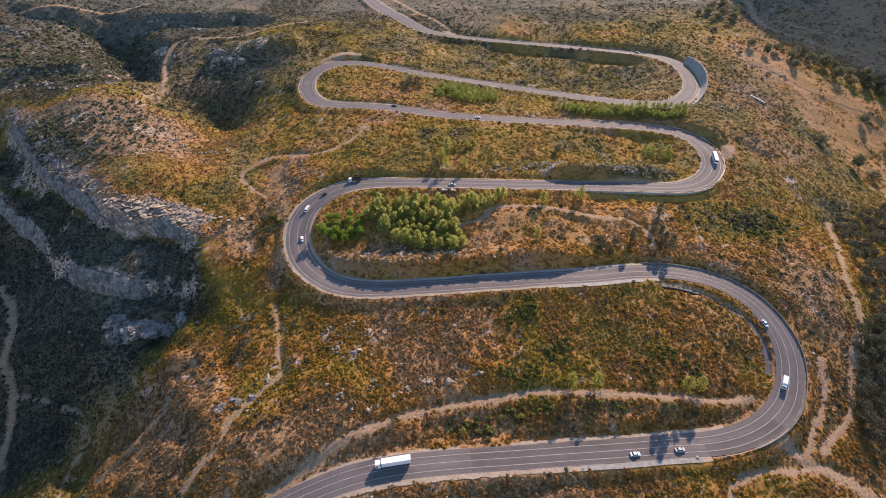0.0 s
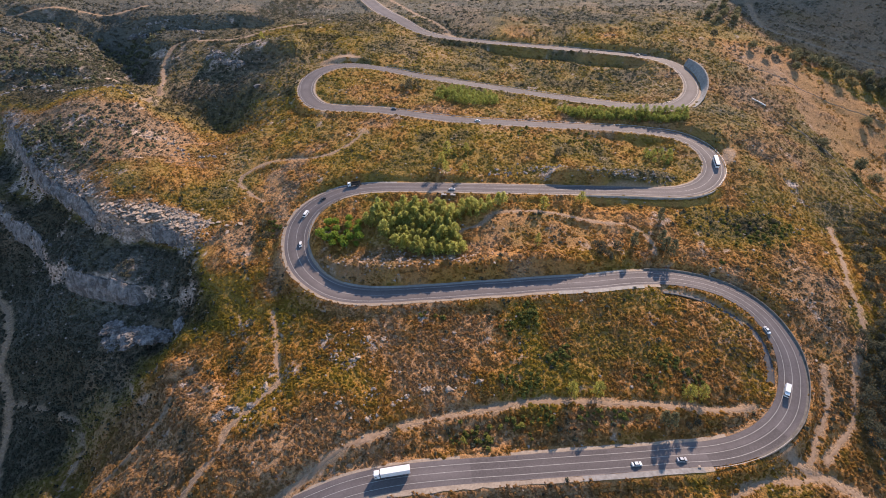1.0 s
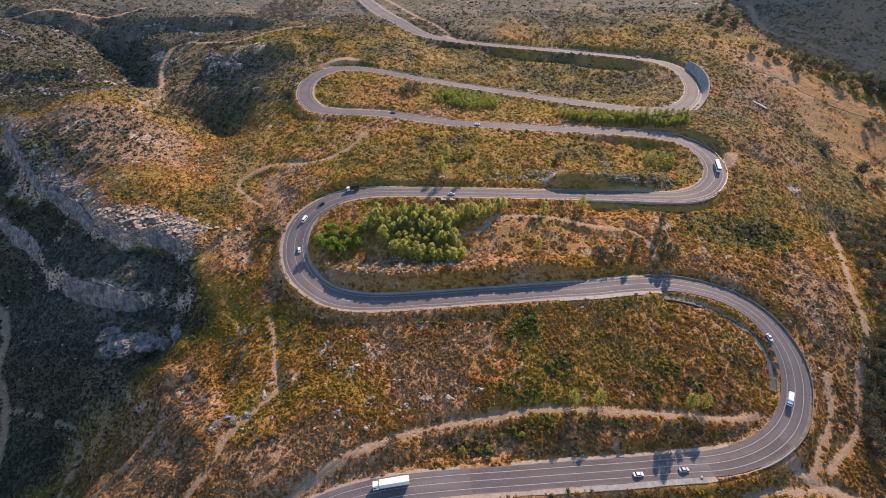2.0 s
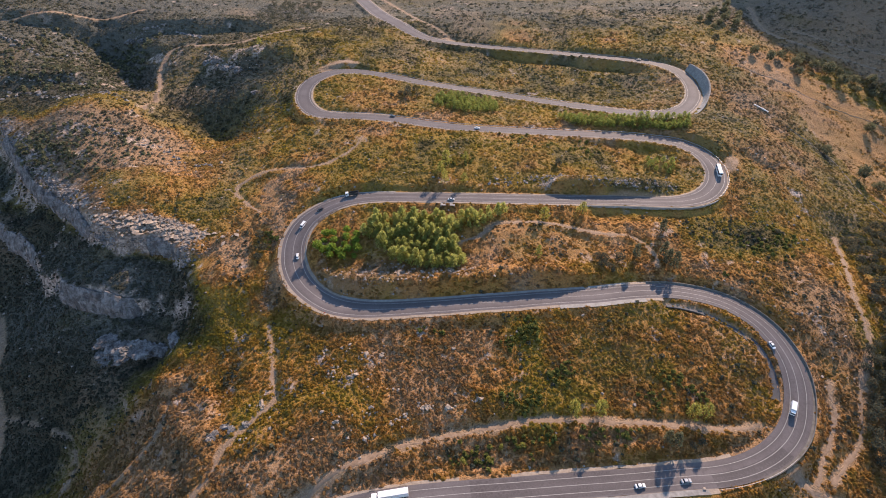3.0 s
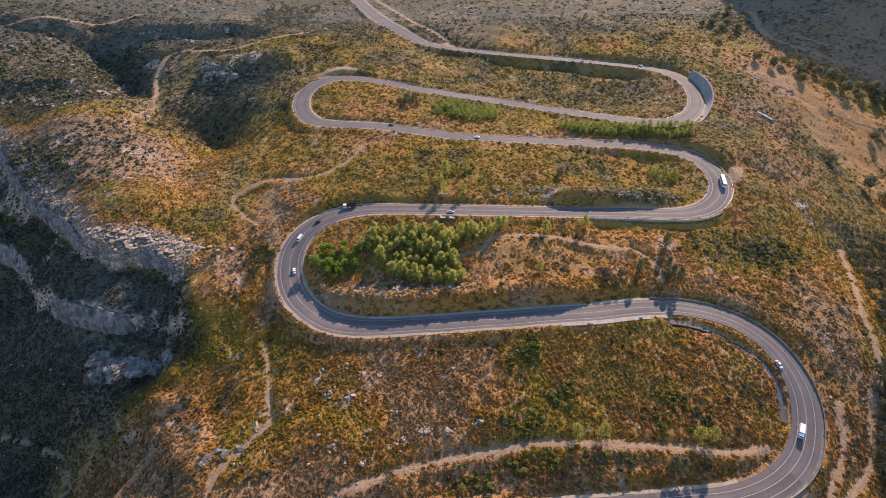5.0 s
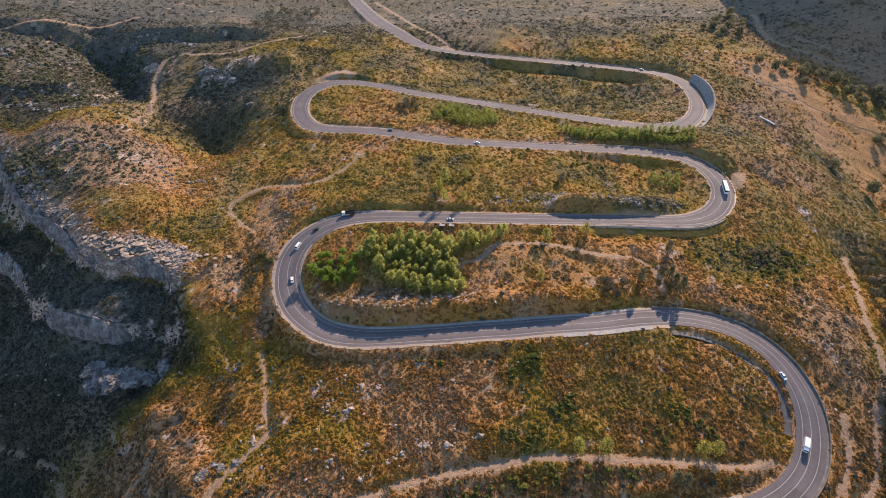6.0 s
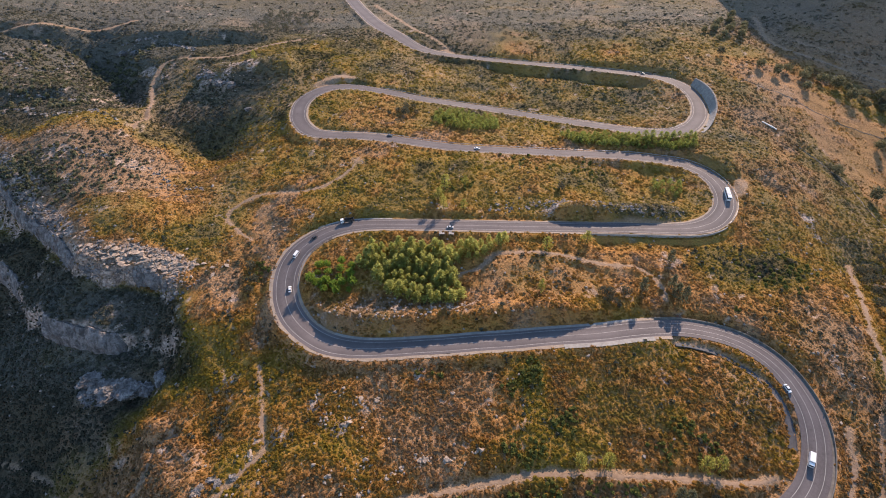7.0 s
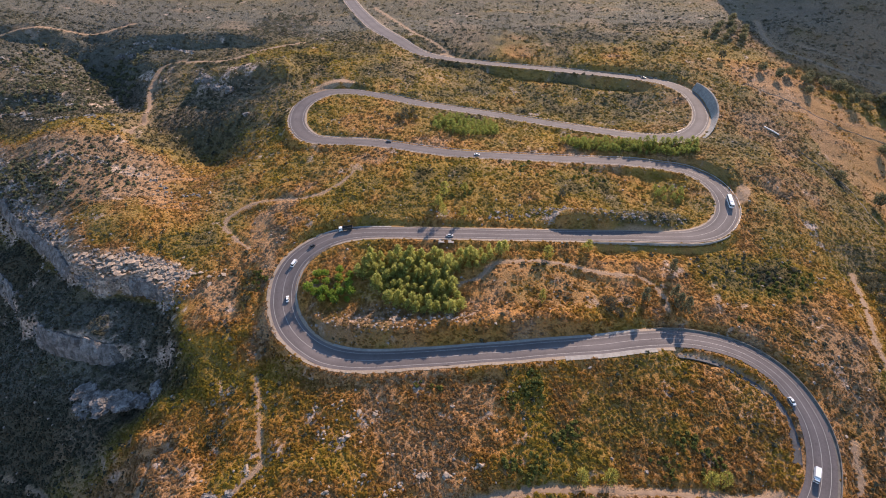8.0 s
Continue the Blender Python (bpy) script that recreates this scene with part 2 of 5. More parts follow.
# steep banks of earth: line (high ground on its left), height
SCARPS = [
    ([(-540, 580), (-420, 592), (-340, 602), (-250, 600), (-190, 590)], 13.0),
    ([(-480, 440), (-430, 452), (-380, 470), (-350, 480)], 9.0),
]
# rises beside the road: crest line, height, half width
BANKS = [
    ([(-78, 212), (-61, 203), (-43, 199), (-20, 198), (5, 199), (37, 201), (70, 203), (95, 207)], 4.6, 8.0),
    ([(66, 279), (88, 280), (105, 281), (125, 282), (150, 285), (168, 291)], 6.0, 8.0),
    ([(-246, 508), (-205, 489), (-165, 492), (-138, 500)], 14.0, 26.0),
]
# hollows, in the same way
HOLLOWS = [
    ([(-430, 610), (-380, 575), (-345, 530), (-315, 480), (-285, 430)], -11.0, 22.0),
    ([(-275, 440), (-258, 422), (-228, 404), (-200, 394), (-168, 382)], -8.0, 17.0),
    ([(-192, 216), (-181, 208), (-167, 200), (-159, 190), (-163, 177), (-174, 162)], -9.0, 13.0),
    ([(85, 253), (120, 255), (145, 256), (172, 260)], -2.0, 9.0),
    ([(-440, 420), (-400, 380), (-363, 344), (-326, 308), (-302, 283), (-281, 268)], -11.0, 12.0),
    ([(205, 478), (180, 490), (130, 507), (70, 522), (40, 530)], -7.0, 9.0),
]

# foot of the steep hillside across the eastern valley (high ground on its left)
EAST_HILL = [(330, 860), (352, 700), (354, 640), (352, 575), (374, 528), (412, 498), (470, 474), (560, 452), (700, 420)]

# crest of an unseen mountain beyond that valley, added to keep the valley's far side in shade
EAST_RIDGE = [(513, 1030), (579, 922), (645, 814), (760, 626), (860, 460)]


def land(x, y):
    """Height of the natural ground."""
    x, y = np.asarray(x, float), np.asarray(y, float)
    cx, cy = held(x, -500, 500), held(y, 70, 640, 12.0)
    u, v = cx / 300, (cy - 300) / 300
    a = SLOPE
    h = (a[0] + a[1] * u + a[2] * v + a[3] * u * u + a[4] * u * v + a[5] * v * v + a[6] * u**3
         + a[7] * u * u * v + a[8] * u * v * v + a[9] * v**3)
    for mx, my, r, k in MOUNDS + DIPS:
        h = h + k * np.exp(-((x - mx) ** 2 + (y - my) ** 2) / r**2)
    for (line, high, fade), run in zip(CLIFFS, (46, 70)):
        d, along = line_distance(x, y, line)
        d = d + 6 * (value_noise(x, y, 14, 5) - 0.5) + 3.0 * (value_noise(x, y, 5, 6) - 0.5)
        ends = np.clip(along / fade, 0, 1) * np.clip((1 - along) / fade, 0, 1)
        h = h + high * ends * (np.clip(d / 5, -0.5, 0.5) - np.clip(d / run, -0.5, 0.5))
    for line, high in SCARPS:
        d, along = line_distance(x, y, line)
        d = d + 12 * (value_noise(x, y, 22, 17) - 0.5)
        ends = np.clip(along / 0.15, 0, 1) * np.clip((1 - along) / 0.15, 0, 1)
        h = h + high * ends * (np.clip(d / 16, -0.5, 0.5) - np.clip(d / 90, -0.5, 0.5))
    for line, high, wide in BANKS + HOLLOWS:
        d, along = line_distance(x, y, line)
        ends = np.clip(along / 0.15, 0, 1) * np.clip((1 - along) / 0.15, 0, 1)
        h = h + high * ends * np.exp(-(d / wide) ** 2)
    d, along = line_distance(x, y, EAST_HILL)
    h = h + 0.14 * 10 * np.logaddexp(0, np.clip(d - 12, -120, 170) / 10)
    d, along = line_distance(x, y, EAST_RIDGE)
    h = h + 178 * np.clip(along / 0.2, 0, 1) * (1 - 0.2 * ease((along - 0.3) / 0.2)) * np.clip((1 - along) / 0.3, 0, 1) * np.exp(-((d / 120) ** 2))
    far = np.clip((np.hypot(x, y - 250) - 600) / 1500, 0, 2)
    return h + 160 * far**1.3
# centre line of the road, uphill: x, y, z
ROAD_FOOT = [
    (-60.7, 82.2, -3.9), (-51.9, 85.3, -2.2), (-38.4, 89.3, -0.0), (-19.8, 92.6, 1.7), (3.8, 94.8, 2.3),
    (27.8, 96.6, 2.0), (52.1, 98.4, 1.9), (76.8, 100.1, 1.9), (102.0, 102.2, 1.8), (117.3, 103.2, 1.8),
    (130.9, 106.0, 2.0), (143.3, 110.8, 2.5), (153.7, 117.2, 3.5), (161.8, 125.2, 4.9), (168.8, 136.4, 7.0),
    (172.7, 146.8, 9.1), (173.9, 156.8, 11.2), (171.6, 170.5, 14.1), (164.3, 181.9, 16.6), (151.7, 190.0, 18.9),
]
ROAD_LOWER = [
    (133.6, 194.1, 20.9), (117.3, 194.3, 22.0), (100.6, 192.6, 22.6), (83.9, 189.9, 22.8), (67.9, 188.5, 22.8),
    (52.0, 187.4, 22.5), (36.2, 185.9, 22.1), (20.6, 185.2, 21.6), (5.0, 184.2, 20.8), (-10.6, 183.8, 19.9),
    (-26.2, 183.5, 18.9), (-42.0, 184.0, 18.0), (-56.6, 186.8, 17.6), (-68.4, 193.1, 17.8), (-79.0, 202.2, 19.0),
    (-86.3, 213.1, 20.9), (-90.3, 225.2, 23.3), (-91.1, 239.4, 26.4), (-86.5, 253.3, 29.5), (-75.8, 263.7, 32.3),
    (-63.1, 269.1, 34.4),
]
ROAD_MIDDLE = [
    (-47.6, 270.1, 36.0), (-32.1, 269.0, 37.1), (6.1, 266.3, 38.2), (43.8, 264.8, 38.2), (81.7, 264.9, 37.3),
    (120.6, 266.8, 35.3), (143.9, 267.1, 34.2), (161.7, 268.3, 34.0), (177.5, 274.2, 34.6), (190.2, 286.7, 36.2),
    (196.8, 301.3, 38.0), (197.8, 316.6, 39.7), (193.9, 330.1, 40.9), (183.3, 342.6, 41.5), (167.7, 349.3, 41.5),
    (146.6, 355.2, 41.4), (100.1, 356.4, 43.3), (53.4, 355.2, 46.4), (7.3, 355.6, 49.4), (-39.1, 365.0, 51.9),
    (-62.7, 368.1, 52.7),
]
ROAD_UPPER = [
    (-86.2, 369.1, 53.2), (-103.5, 373.7, 53.9), (-115.3, 388.9, 55.3), (-120.8, 405.4, 57.1), (-121.4, 425.1, 59.4),
    (-114.4, 442.6, 61.3), (-100.3, 454.0, 62.5), (-78.5, 454.5, 62.6), (-45.3, 446.1, 60.3), (-18.2, 439.7, 57.0),
    (8.6, 438.2, 53.3), (35.5, 437.0, 49.7), (62.2, 433.0, 47.0), (112.3, 415.1, 45.2), (135.4, 404.5, 45.6),
    (157.3, 393.5, 46.5), (178.4, 384.0, 47.7), (195.0, 383.7, 48.8), (210.8, 393.5, 50.2), (225.5, 414.5, 52.6),
]
ROAD_HEAD = [
    (232.6, 440.7, 55.6), (232.2, 464.2, 58.2), (223.8, 479.9, 59.9), (212.5, 489.0, 60.7), (186.8, 500.1, 61.4),
    (131.7, 519.2, 61.7), (72.5, 535.7, 62.6), (41.9, 545.1, 63.1), (10.3, 553.7, 64.4), (-9.0, 558.7, 66.2),
    (-28.8, 570.4, 69.1), (-50.4, 601.3, 73.2), (-66, 625, 74.8), (-83, 658, 76.0), (-98, 698, 76.3), (-119, 758, 76.5), (-141, 828, 77.3), (-162, 895, 79.5),
]


# ------------------------------------------------------------------ mesh helpers
def part(name, bm, material, parent=None, label=""):
    """Links a bmesh as one mesh object under a thing or a part."""
    me = bpy.data.meshes.new(name)
    bm.to_mesh(me)
    bm.free()
    me.materials.append(material)
    ob = new(name, me)
    if parent:
        ob.parent = parent
    return tagged(ob, label)


def array_mesh(name, verts, faces, material, parent=None, smooth=False):
    """One mesh object from an (n, 3) array and an (m, 3) or (m, 4) array."""
    verts, faces = np.asarray(verts, np.float32), np.asarray(faces, np.int32)
    me = bpy.data.meshes.new(name)
    k = faces.shape[1]
    me.vertices.add(len(verts))
    me.vertices.foreach_set("co", verts.ravel())
    me.loops.add(faces.size)
    me.loops.foreach_set("vertex_index", faces.ravel())
    me.polygons.add(len(faces))
    me.polygons.foreach_set("loop_start", np.arange(0, faces.size, k, dtype=np.int32))
    me.polygons.foreach_set("use_smooth", np.full(len(faces), smooth))
    me.update(calc_edges=True)
    me.materials.append(material)
    ob = new(name, me)
    if parent:
        ob.parent = parent
    return ob


def grid_faces(rows, cols):
    a = (np.arange(rows - 1)[:, None] * cols + np.arange(cols - 1)[None, :]).ravel()
    return np.stack([a, a + 1, a + cols + 1, a + cols], 1)


def curve_points(points, step=2.0):
    """A smooth line through the points, at even steps."""
    p = np.asarray(points, float)
    q = np.concatenate([[2 * p[0] - p[1]], p, [2 * p[-1] - p[-2]]])
    out = []
    for i in range(1, len(q) - 2):
        n = max(2, int(np.linalg.norm(q[i + 1] - q[i]) / 1.0))
        t = np.linspace(0, 1, n, endpoint=False)[:, None]
        a, b, c, d = q[i - 1], q[i], q[i + 1], q[i + 2]
        out.append(0.5 * (2 * b + (c - a) * t + (2 * a - 5 * b + 4 * c - d) * t**2 + (3 * b - a - 3 * c + d) * t**3))
    out = np.concatenate(out + [p[-1:]])
    s = np.concatenate([[0], np.cumsum(np.linalg.norm(np.diff(out[:, :2], axis=0), axis=1))])
    g = np.linspace(0, s[-1], int(s[-1] / step) + 1)
    return np.stack([np.interp(g, s, out[:, k]) for k in range(out.shape[1])], 1)


def smoothed(v, reach):
    k = np.exp(-np.linspace(-2, 2, 2 * reach + 1) ** 2)
    return np.convolve(np.pad(v, reach, mode="edge"), k / k.sum(), "valid")


def ease(v):
    v = np.clip(v, 0, 1)
    return v * v * (3 - 2 * v)


def normals(line):
    d = np.gradient(line[:, :2], axis=0)
    d /= np.linalg.norm(d, axis=1, keepdims=True) + 1e-9
    return np.stack([-d[:, 1], d[:, 0]], 1)  # to the left of the way


# ------------------------------------------------------------------ the road's line
ROAD = curve_points(ROAD_FOOT + ROAD_LOWER + ROAD_MIDDLE + ROAD_UPPER + ROAD_HEAD, 2.0)
for k in range(3):
    ROAD[:, k] = smoothed(ROAD[:, k], 4)
SIDE = normals(ROAD)
turn = np.abs(np.gradient(np.unwrap(np.arctan2(SIDE[:, 1], SIDE[:, 0])))) / 2.0
HALF = 5.3 + smoothed(np.clip(turn * 70, 0, 1.9) * np.where(np.arange(len(ROAD)) < 170, 0.45, 1.0), 12)  # half of the paved width, wider in the bends
HALF = HALF + 3.6 * ease((np.arange(len(ROAD)) * 2.0 - 2000) / 80)  # the top of the road is broader
# where the road runs on downhill, out of the valley
TAIL = curve_points([tuple(ROAD[0]), (-71.5, 77.2, -6.0), (-84, 70, -8.6), (-98, 60, -11.6), (-112, 48, -15)], 2.0)
TAIL_SIDE, TAIL_HALF = -normals(TAIL), np.full(len(TAIL), HALF[0])
TAIL_SIDE[0] = SIDE[0]


def ribbon(name, line, side, left, right, lift, material, parent=None, ragged=0.0, seed=1, across=2):
    """A strip along the line from left to right of it (metres to the left are positive)."""
    left, right = np.broadcast_to(left, len(line)).astype(float), np.broadcast_to(right, len(line)).astype(float)
    if ragged:
        left = left + ragged * (value_noise(line[:, 0], line[:, 1], 4, seed) - 0.5)
        right = right + ragged * (value_noise(line[:, 0], line[:, 1], 4, seed + 1) - 0.5)
    w = np.linspace(0, 1, across)[None, :, None]
    off = right[:, None, None] * (1 - w) + left[:, None, None] * w
    xy = line[:, None, :2] + side[:, None, :] * off
    z = np.broadcast_to(line[:, None, 2:3] + lift, off.shape)
    v = np.concatenate([xy, z], 2).reshape(-1, 3)
    return array_mesh(name, v, grid_faces(len(line), across), material, parent)


# ------------------------------------------------------------------ dirt tracks: line on the ground, half width
NEAR_TRACKS = [
    ([(-85.8, 74.1), (-78.3, 78.3), (-72.7, 82.9), (-60.6, 92.9), (-49.2, 100.5), (-40.5, 105.3), (-26.4, 111.0), (-6.1, 116.5), (12.1, 120.3), (28.2, 122.8), (43.1, 124.2), (70.0, 124.0), (96.0, 123.0), (114.0, 122.0), (133.0, 122.0), (145.0, 124.0)], 1.9),
    ([(-94.9, 180.7), (-87.5, 160.2), (-83.2, 145.6), (-80.0, 136.3), (-85.4, 130.5), (-91.5, 123.6), (-98.1, 113.5), (-99.5, 105.2), (-105.6, 95.1), (-111.3, 85.6), (-115.4, 81.0)], 1.1),
    ([(-128.2, 148.9), (-136.9, 144.8), (-137.3, 138.3), (-138.0, 126.3), (-145.5, 114.5), (-156.9, 104.9), (-164.0, 95.8)], 0.7),
]
GORGE_TRACKS = [
    ([(-261.0, 161.0), (-244.0, 157.0), (-213.0, 146.7), (-200.4, 139.7), (-193.5, 127.0), (-195.4, 113.1), (-189.3, 98.7)], 0.9),
    ([(-300, 225), (-284, 210), (-274, 196), (-271, 182), (-270, 175), (-263, 166), (-259, 156), (-258, 147), (-259, 136), (-256, 128)], 2.4),
]
EAST_TRACKS = [
    ([(262, 253), (253, 233), (246, 218), (236, 199), (232, 187), (226, 171), (220, 161), (208, 147), (199, 133), (191, 120), (183, 113), (174, 107), (167, 101)], 1.5),
    ([(149, 105), (153, 100), (158, 96), (166, 93), (173, 90), (178, 85), (182, 79)], 3.4),
    ([(157, 94), (147, 93), (136, 92.5), (128, 91), (122, 88), (118, 84), (116, 78)], 1.5),
    ([(190, 146), (186, 137), (184, 130), (178, 122), (173, 116), (168, 111), (163, 105), (159, 100)], 1.2),
]
UPPER_TRACKS = [
    ([(-251, 384), (-258, 404), (-269, 436), (-285, 472), (-299, 504), (-302, 527), (-301, 543), (-289, 551), (-265, 550), (-231, 547), (-214, 555), (-186, 571), (-156, 586)], 2.6),
    ([(-61, 339), (-66, 324), (-77, 311), (-93, 304), (-114, 304), (-130, 302), (-142, 292), (-143, 283), (-134, 273), (-121, 262)], 1.5),
    ([(9, 227), (23, 232), (32, 241), (49, 243), (67, 242), (94, 235), (115, 233), (125, 219), (124, 211)], 1.7),
    ([(-100, 790), (-66, 710), (-36, 635), (-22, 610), (-4, 588), (9, 566)], 2.2),
]
FAR_TRACKS = [
    ([(384, 640), (375, 612), (370, 593), (369, 571), (378, 558), (392, 546), (409, 534), (433, 521), (460, 511), (480, 505), (520, 498)], 3.4),
    ([(395, 575), (414, 560), (442, 546), (469, 536), (500, 530)], 3.0),
    ([(-505, 575), (-462, 596), (-407, 623), (-378, 649)], 3.0),
    ([(-112, 458), (-97, 473), (-86, 470)], 5.5),
    ([(207, 305), (211, 309), (214, 314)], 4.6),
    ([(3, 568), (12, 563)], 4.0),
]
TRACK_LINES = NEAR_TRACKS + GORGE_TRACKS + EAST_TRACKS + UPPER_TRACKS + FAR_TRACKS
TRACKS = []
for points, half in TRACK_LINES:
    line = curve_points(points, 2.0)
    line = np.column_stack([line, smoothed(land(line[:, 0], line[:, 1]), 5)])
    TRACKS.append((line, half))

# the drain inside the long bend, and the foot of the wall under the third leg
DRAIN = curve_points([(121, 184.5), (128, 184), (137, 182), (145, 178.5), (151, 174.5), (156, 169.5), (160, 163.5), (161.8, 157), (162, 150), (160.5, 143), (158, 137)], 1.5)
DRAIN = DRAIN + normals(DRAIN) * 1.0
WALL_FOOT = ROAD[391:437].copy()
WALL_FOOT[:, :2] -= SIDE[391:437] * (HALF[391:437] + 5.2)[:, None]
WALL_FOOT[:, 2] -= 1.9 * np.sin(np.linspace(0.02, 0.98, len(WALL_FOOT)) * math.pi) ** 0.5

# what grows where, with some shade and haze painted into the tone: centre, radii, and the way the cover leans (green
# below zero, rust above)
COVER_NEAR = [
    (62, 222, 58, 24, 0.06), (-25, 169, 46, 14, 0.1), (41, 168, 12, 11, -0.28), (53, 134, 30, 11, -0.14), (-55, 103, 34, 9, 0.12), (-50, 142, 46, 28, 0.08), (-97, 207, 7, 16, 0.25), (75, 112, 64, 8, 0.16), (20, 86, 90, 8, 0.12), (-180, 118, 28, 40, -0.16), (-30, 104, 30, 8, 0.1), (215, 150, 30, 60, -0.08), (-114, 235, 6, 14, -0.3),
    (-112, 188, 24, 38, 0.1), (-60, 100, 40, 16, 0.15), (120, 315, 60, 26, -0.05), (190, 240, 40, 16, -0.3), (245, 140, 26, 60, -0.5),
    (300, 250, 50, 60, -0.25), (-134, 222, 22, 18, 0.3), (110, 152, 50, 28, -0.08),
]
# Strong negative leans also darken the benches under the cliffs for their shade.
COVER_CLIFF_SHADE = [
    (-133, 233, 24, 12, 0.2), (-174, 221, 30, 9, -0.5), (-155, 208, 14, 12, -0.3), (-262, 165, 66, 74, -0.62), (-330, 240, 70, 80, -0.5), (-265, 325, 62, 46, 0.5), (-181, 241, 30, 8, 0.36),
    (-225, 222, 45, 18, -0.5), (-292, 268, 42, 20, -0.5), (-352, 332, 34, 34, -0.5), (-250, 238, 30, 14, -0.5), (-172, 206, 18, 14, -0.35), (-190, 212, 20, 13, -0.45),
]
# Plant tones, with the gorge's shadow darkened into scrub and ground.
COVER_GORGE_SHADE = [
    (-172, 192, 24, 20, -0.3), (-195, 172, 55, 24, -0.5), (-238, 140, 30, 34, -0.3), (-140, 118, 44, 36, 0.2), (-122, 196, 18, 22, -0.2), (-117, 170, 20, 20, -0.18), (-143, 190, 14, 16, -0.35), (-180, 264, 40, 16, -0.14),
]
# The pale lean at (470, 640) lightens the shaded eastern hillside as haze would.
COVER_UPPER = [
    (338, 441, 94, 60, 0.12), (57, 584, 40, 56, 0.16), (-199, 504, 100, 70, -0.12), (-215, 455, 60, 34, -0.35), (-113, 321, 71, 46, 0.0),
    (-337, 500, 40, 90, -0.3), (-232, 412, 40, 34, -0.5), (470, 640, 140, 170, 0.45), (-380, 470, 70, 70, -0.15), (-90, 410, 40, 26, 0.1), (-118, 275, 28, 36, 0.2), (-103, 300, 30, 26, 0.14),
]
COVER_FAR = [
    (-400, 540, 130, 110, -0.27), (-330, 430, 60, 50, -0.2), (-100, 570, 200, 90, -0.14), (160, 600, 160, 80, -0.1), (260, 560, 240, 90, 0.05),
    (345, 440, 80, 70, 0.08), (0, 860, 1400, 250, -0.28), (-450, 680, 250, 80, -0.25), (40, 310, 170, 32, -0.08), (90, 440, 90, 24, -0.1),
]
COVER = COVER_NEAR + COVER_CLIFF_SHADE + COVER_GORGE_SHADE + COVER_UPPER + COVER_FAR
# the ploughed field on the edge of the eastern valley
FIELD = [(296, 486), (322, 506), (352, 478), (386, 456), (442, 432), (480, 380), (440, 330), (380, 300), (335, 295), (330, 320), (330, 350), (318, 392), (338, 428), (312, 462)]


def inside(x, y, ring):
    hit = np.zeros(np.shape(x), bool)
    for (ax, ay), (bx, by) in zip(ring, ring[1:] + ring[:1]):
        cross = (ay > y) != (by > y)
        hit ^= cross & (x < (bx - ax) * (y - ay) / (by - ay + 1e-9) + ax)
    return hit


def in_field(x, y):
    """Within the field, whose edge is ragged."""
    return inside(x + 14 * (value_noise(x, y, 12, 58) - 0.5), y + 14 * (value_noise(x, y, 12, 59) - 0.5), FIELD)


# Grey ground, plus greys that paint far haze and gorge shade into the cover.
GREY_AND_HAZE = [(-400, 540, 150, 120, 0.5), (-270, 325, 75, 55, 0.38), (-215, 470, 90, 60, 0.35), (-400, 660, 330, 90, 0.6), (480, 610, 160, 160, 0.4), (150, 640, 260, 80, 0.4), (-225, 212, 60, 30, 0.5), (-350, 330, 40, 40, 0.35), (-180, 118, 30, 42, 0.3), (-180, 195, 30, 30, 0.35), (110, 155, 60, 28, 0.12), (205, 150, 26, 70, 0.3), (-50, 205, 38, 10, 0.45), (125, 281, 44, 8, 0.15), (260, 400, 90, 130, 0.34), (60, 480, 150, 60, 0.15), (-260, 175, 90, 80, 0.28), (0, 870, 1400, 250, 0.5)]


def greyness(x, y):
    """Share of grey in the cover: grey plants, with far haze and gorge shade put into the colour."""
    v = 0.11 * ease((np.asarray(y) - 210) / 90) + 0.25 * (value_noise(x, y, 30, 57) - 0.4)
    for cx, cy, rx, ry, k in GREY_AND_HAZE:
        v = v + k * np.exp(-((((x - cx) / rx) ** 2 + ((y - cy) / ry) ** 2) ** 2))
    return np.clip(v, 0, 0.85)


def cover(x, y):
    """The mean tone of the plant cover, painted gorge shade and far haze included: 0 dark green, 0.3 olive, 0.5 gold,
    0.75 rust, 1 bare and grey.
    """
    v = 0.52 + 0.44 * (value_noise(x, y, 46, 51) - 0.5) + 0.34 * (value_noise(x, y, 15, 52) - 0.5) + 0.16 * (value_noise(x, y, 4, 53) - 0.5)
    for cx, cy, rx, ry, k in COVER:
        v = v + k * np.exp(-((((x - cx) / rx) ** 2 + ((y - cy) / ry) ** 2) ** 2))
    rim = line_distance(x, y, CLIFFS[0][0])[0]
    v = v + 0.4 * ease((rim + 1) / 3) * ease((26 - rim) / 14) * ease((-150 - np.asarray(x)) / 25)
    v = v + 0.18 * ease((230 - np.asarray(y)) / 50)
    v = np.where(in_field(x, y), 0.72 + 0.3 * (v - 0.5), np.minimum(v, 0.87))
    return np.clip(v - 0.13 * ease((np.asarray(y) - 230) / 70) * (v > 0.2) * (v < 0.78), 0, 1)


# ground that is nearly bare: centre, radii, strength
BARE = [(62, 222, 52, 20, 0.5), (240, 330, 60, 80, 0.22), (-118, 278, 32, 40, 0.3), (-268, 325, 62, 38, 0.5), (-20, 204, 50, 6, 0.45), (-97, 207, 6, 15, 0.6), (-132, 220, 18, 14, 0.45), (345, 425, 85, 60, 0.35), (325, 520, 60, 40, 0.6), (150, 600, 170, 50, 0.4), (57, 590, 40, 40, 0.6), (205, 150, 24, 70, 0.35), (160, 88, 40, 14, 0.3), (-62, 100, 22, 8, 0.3)]

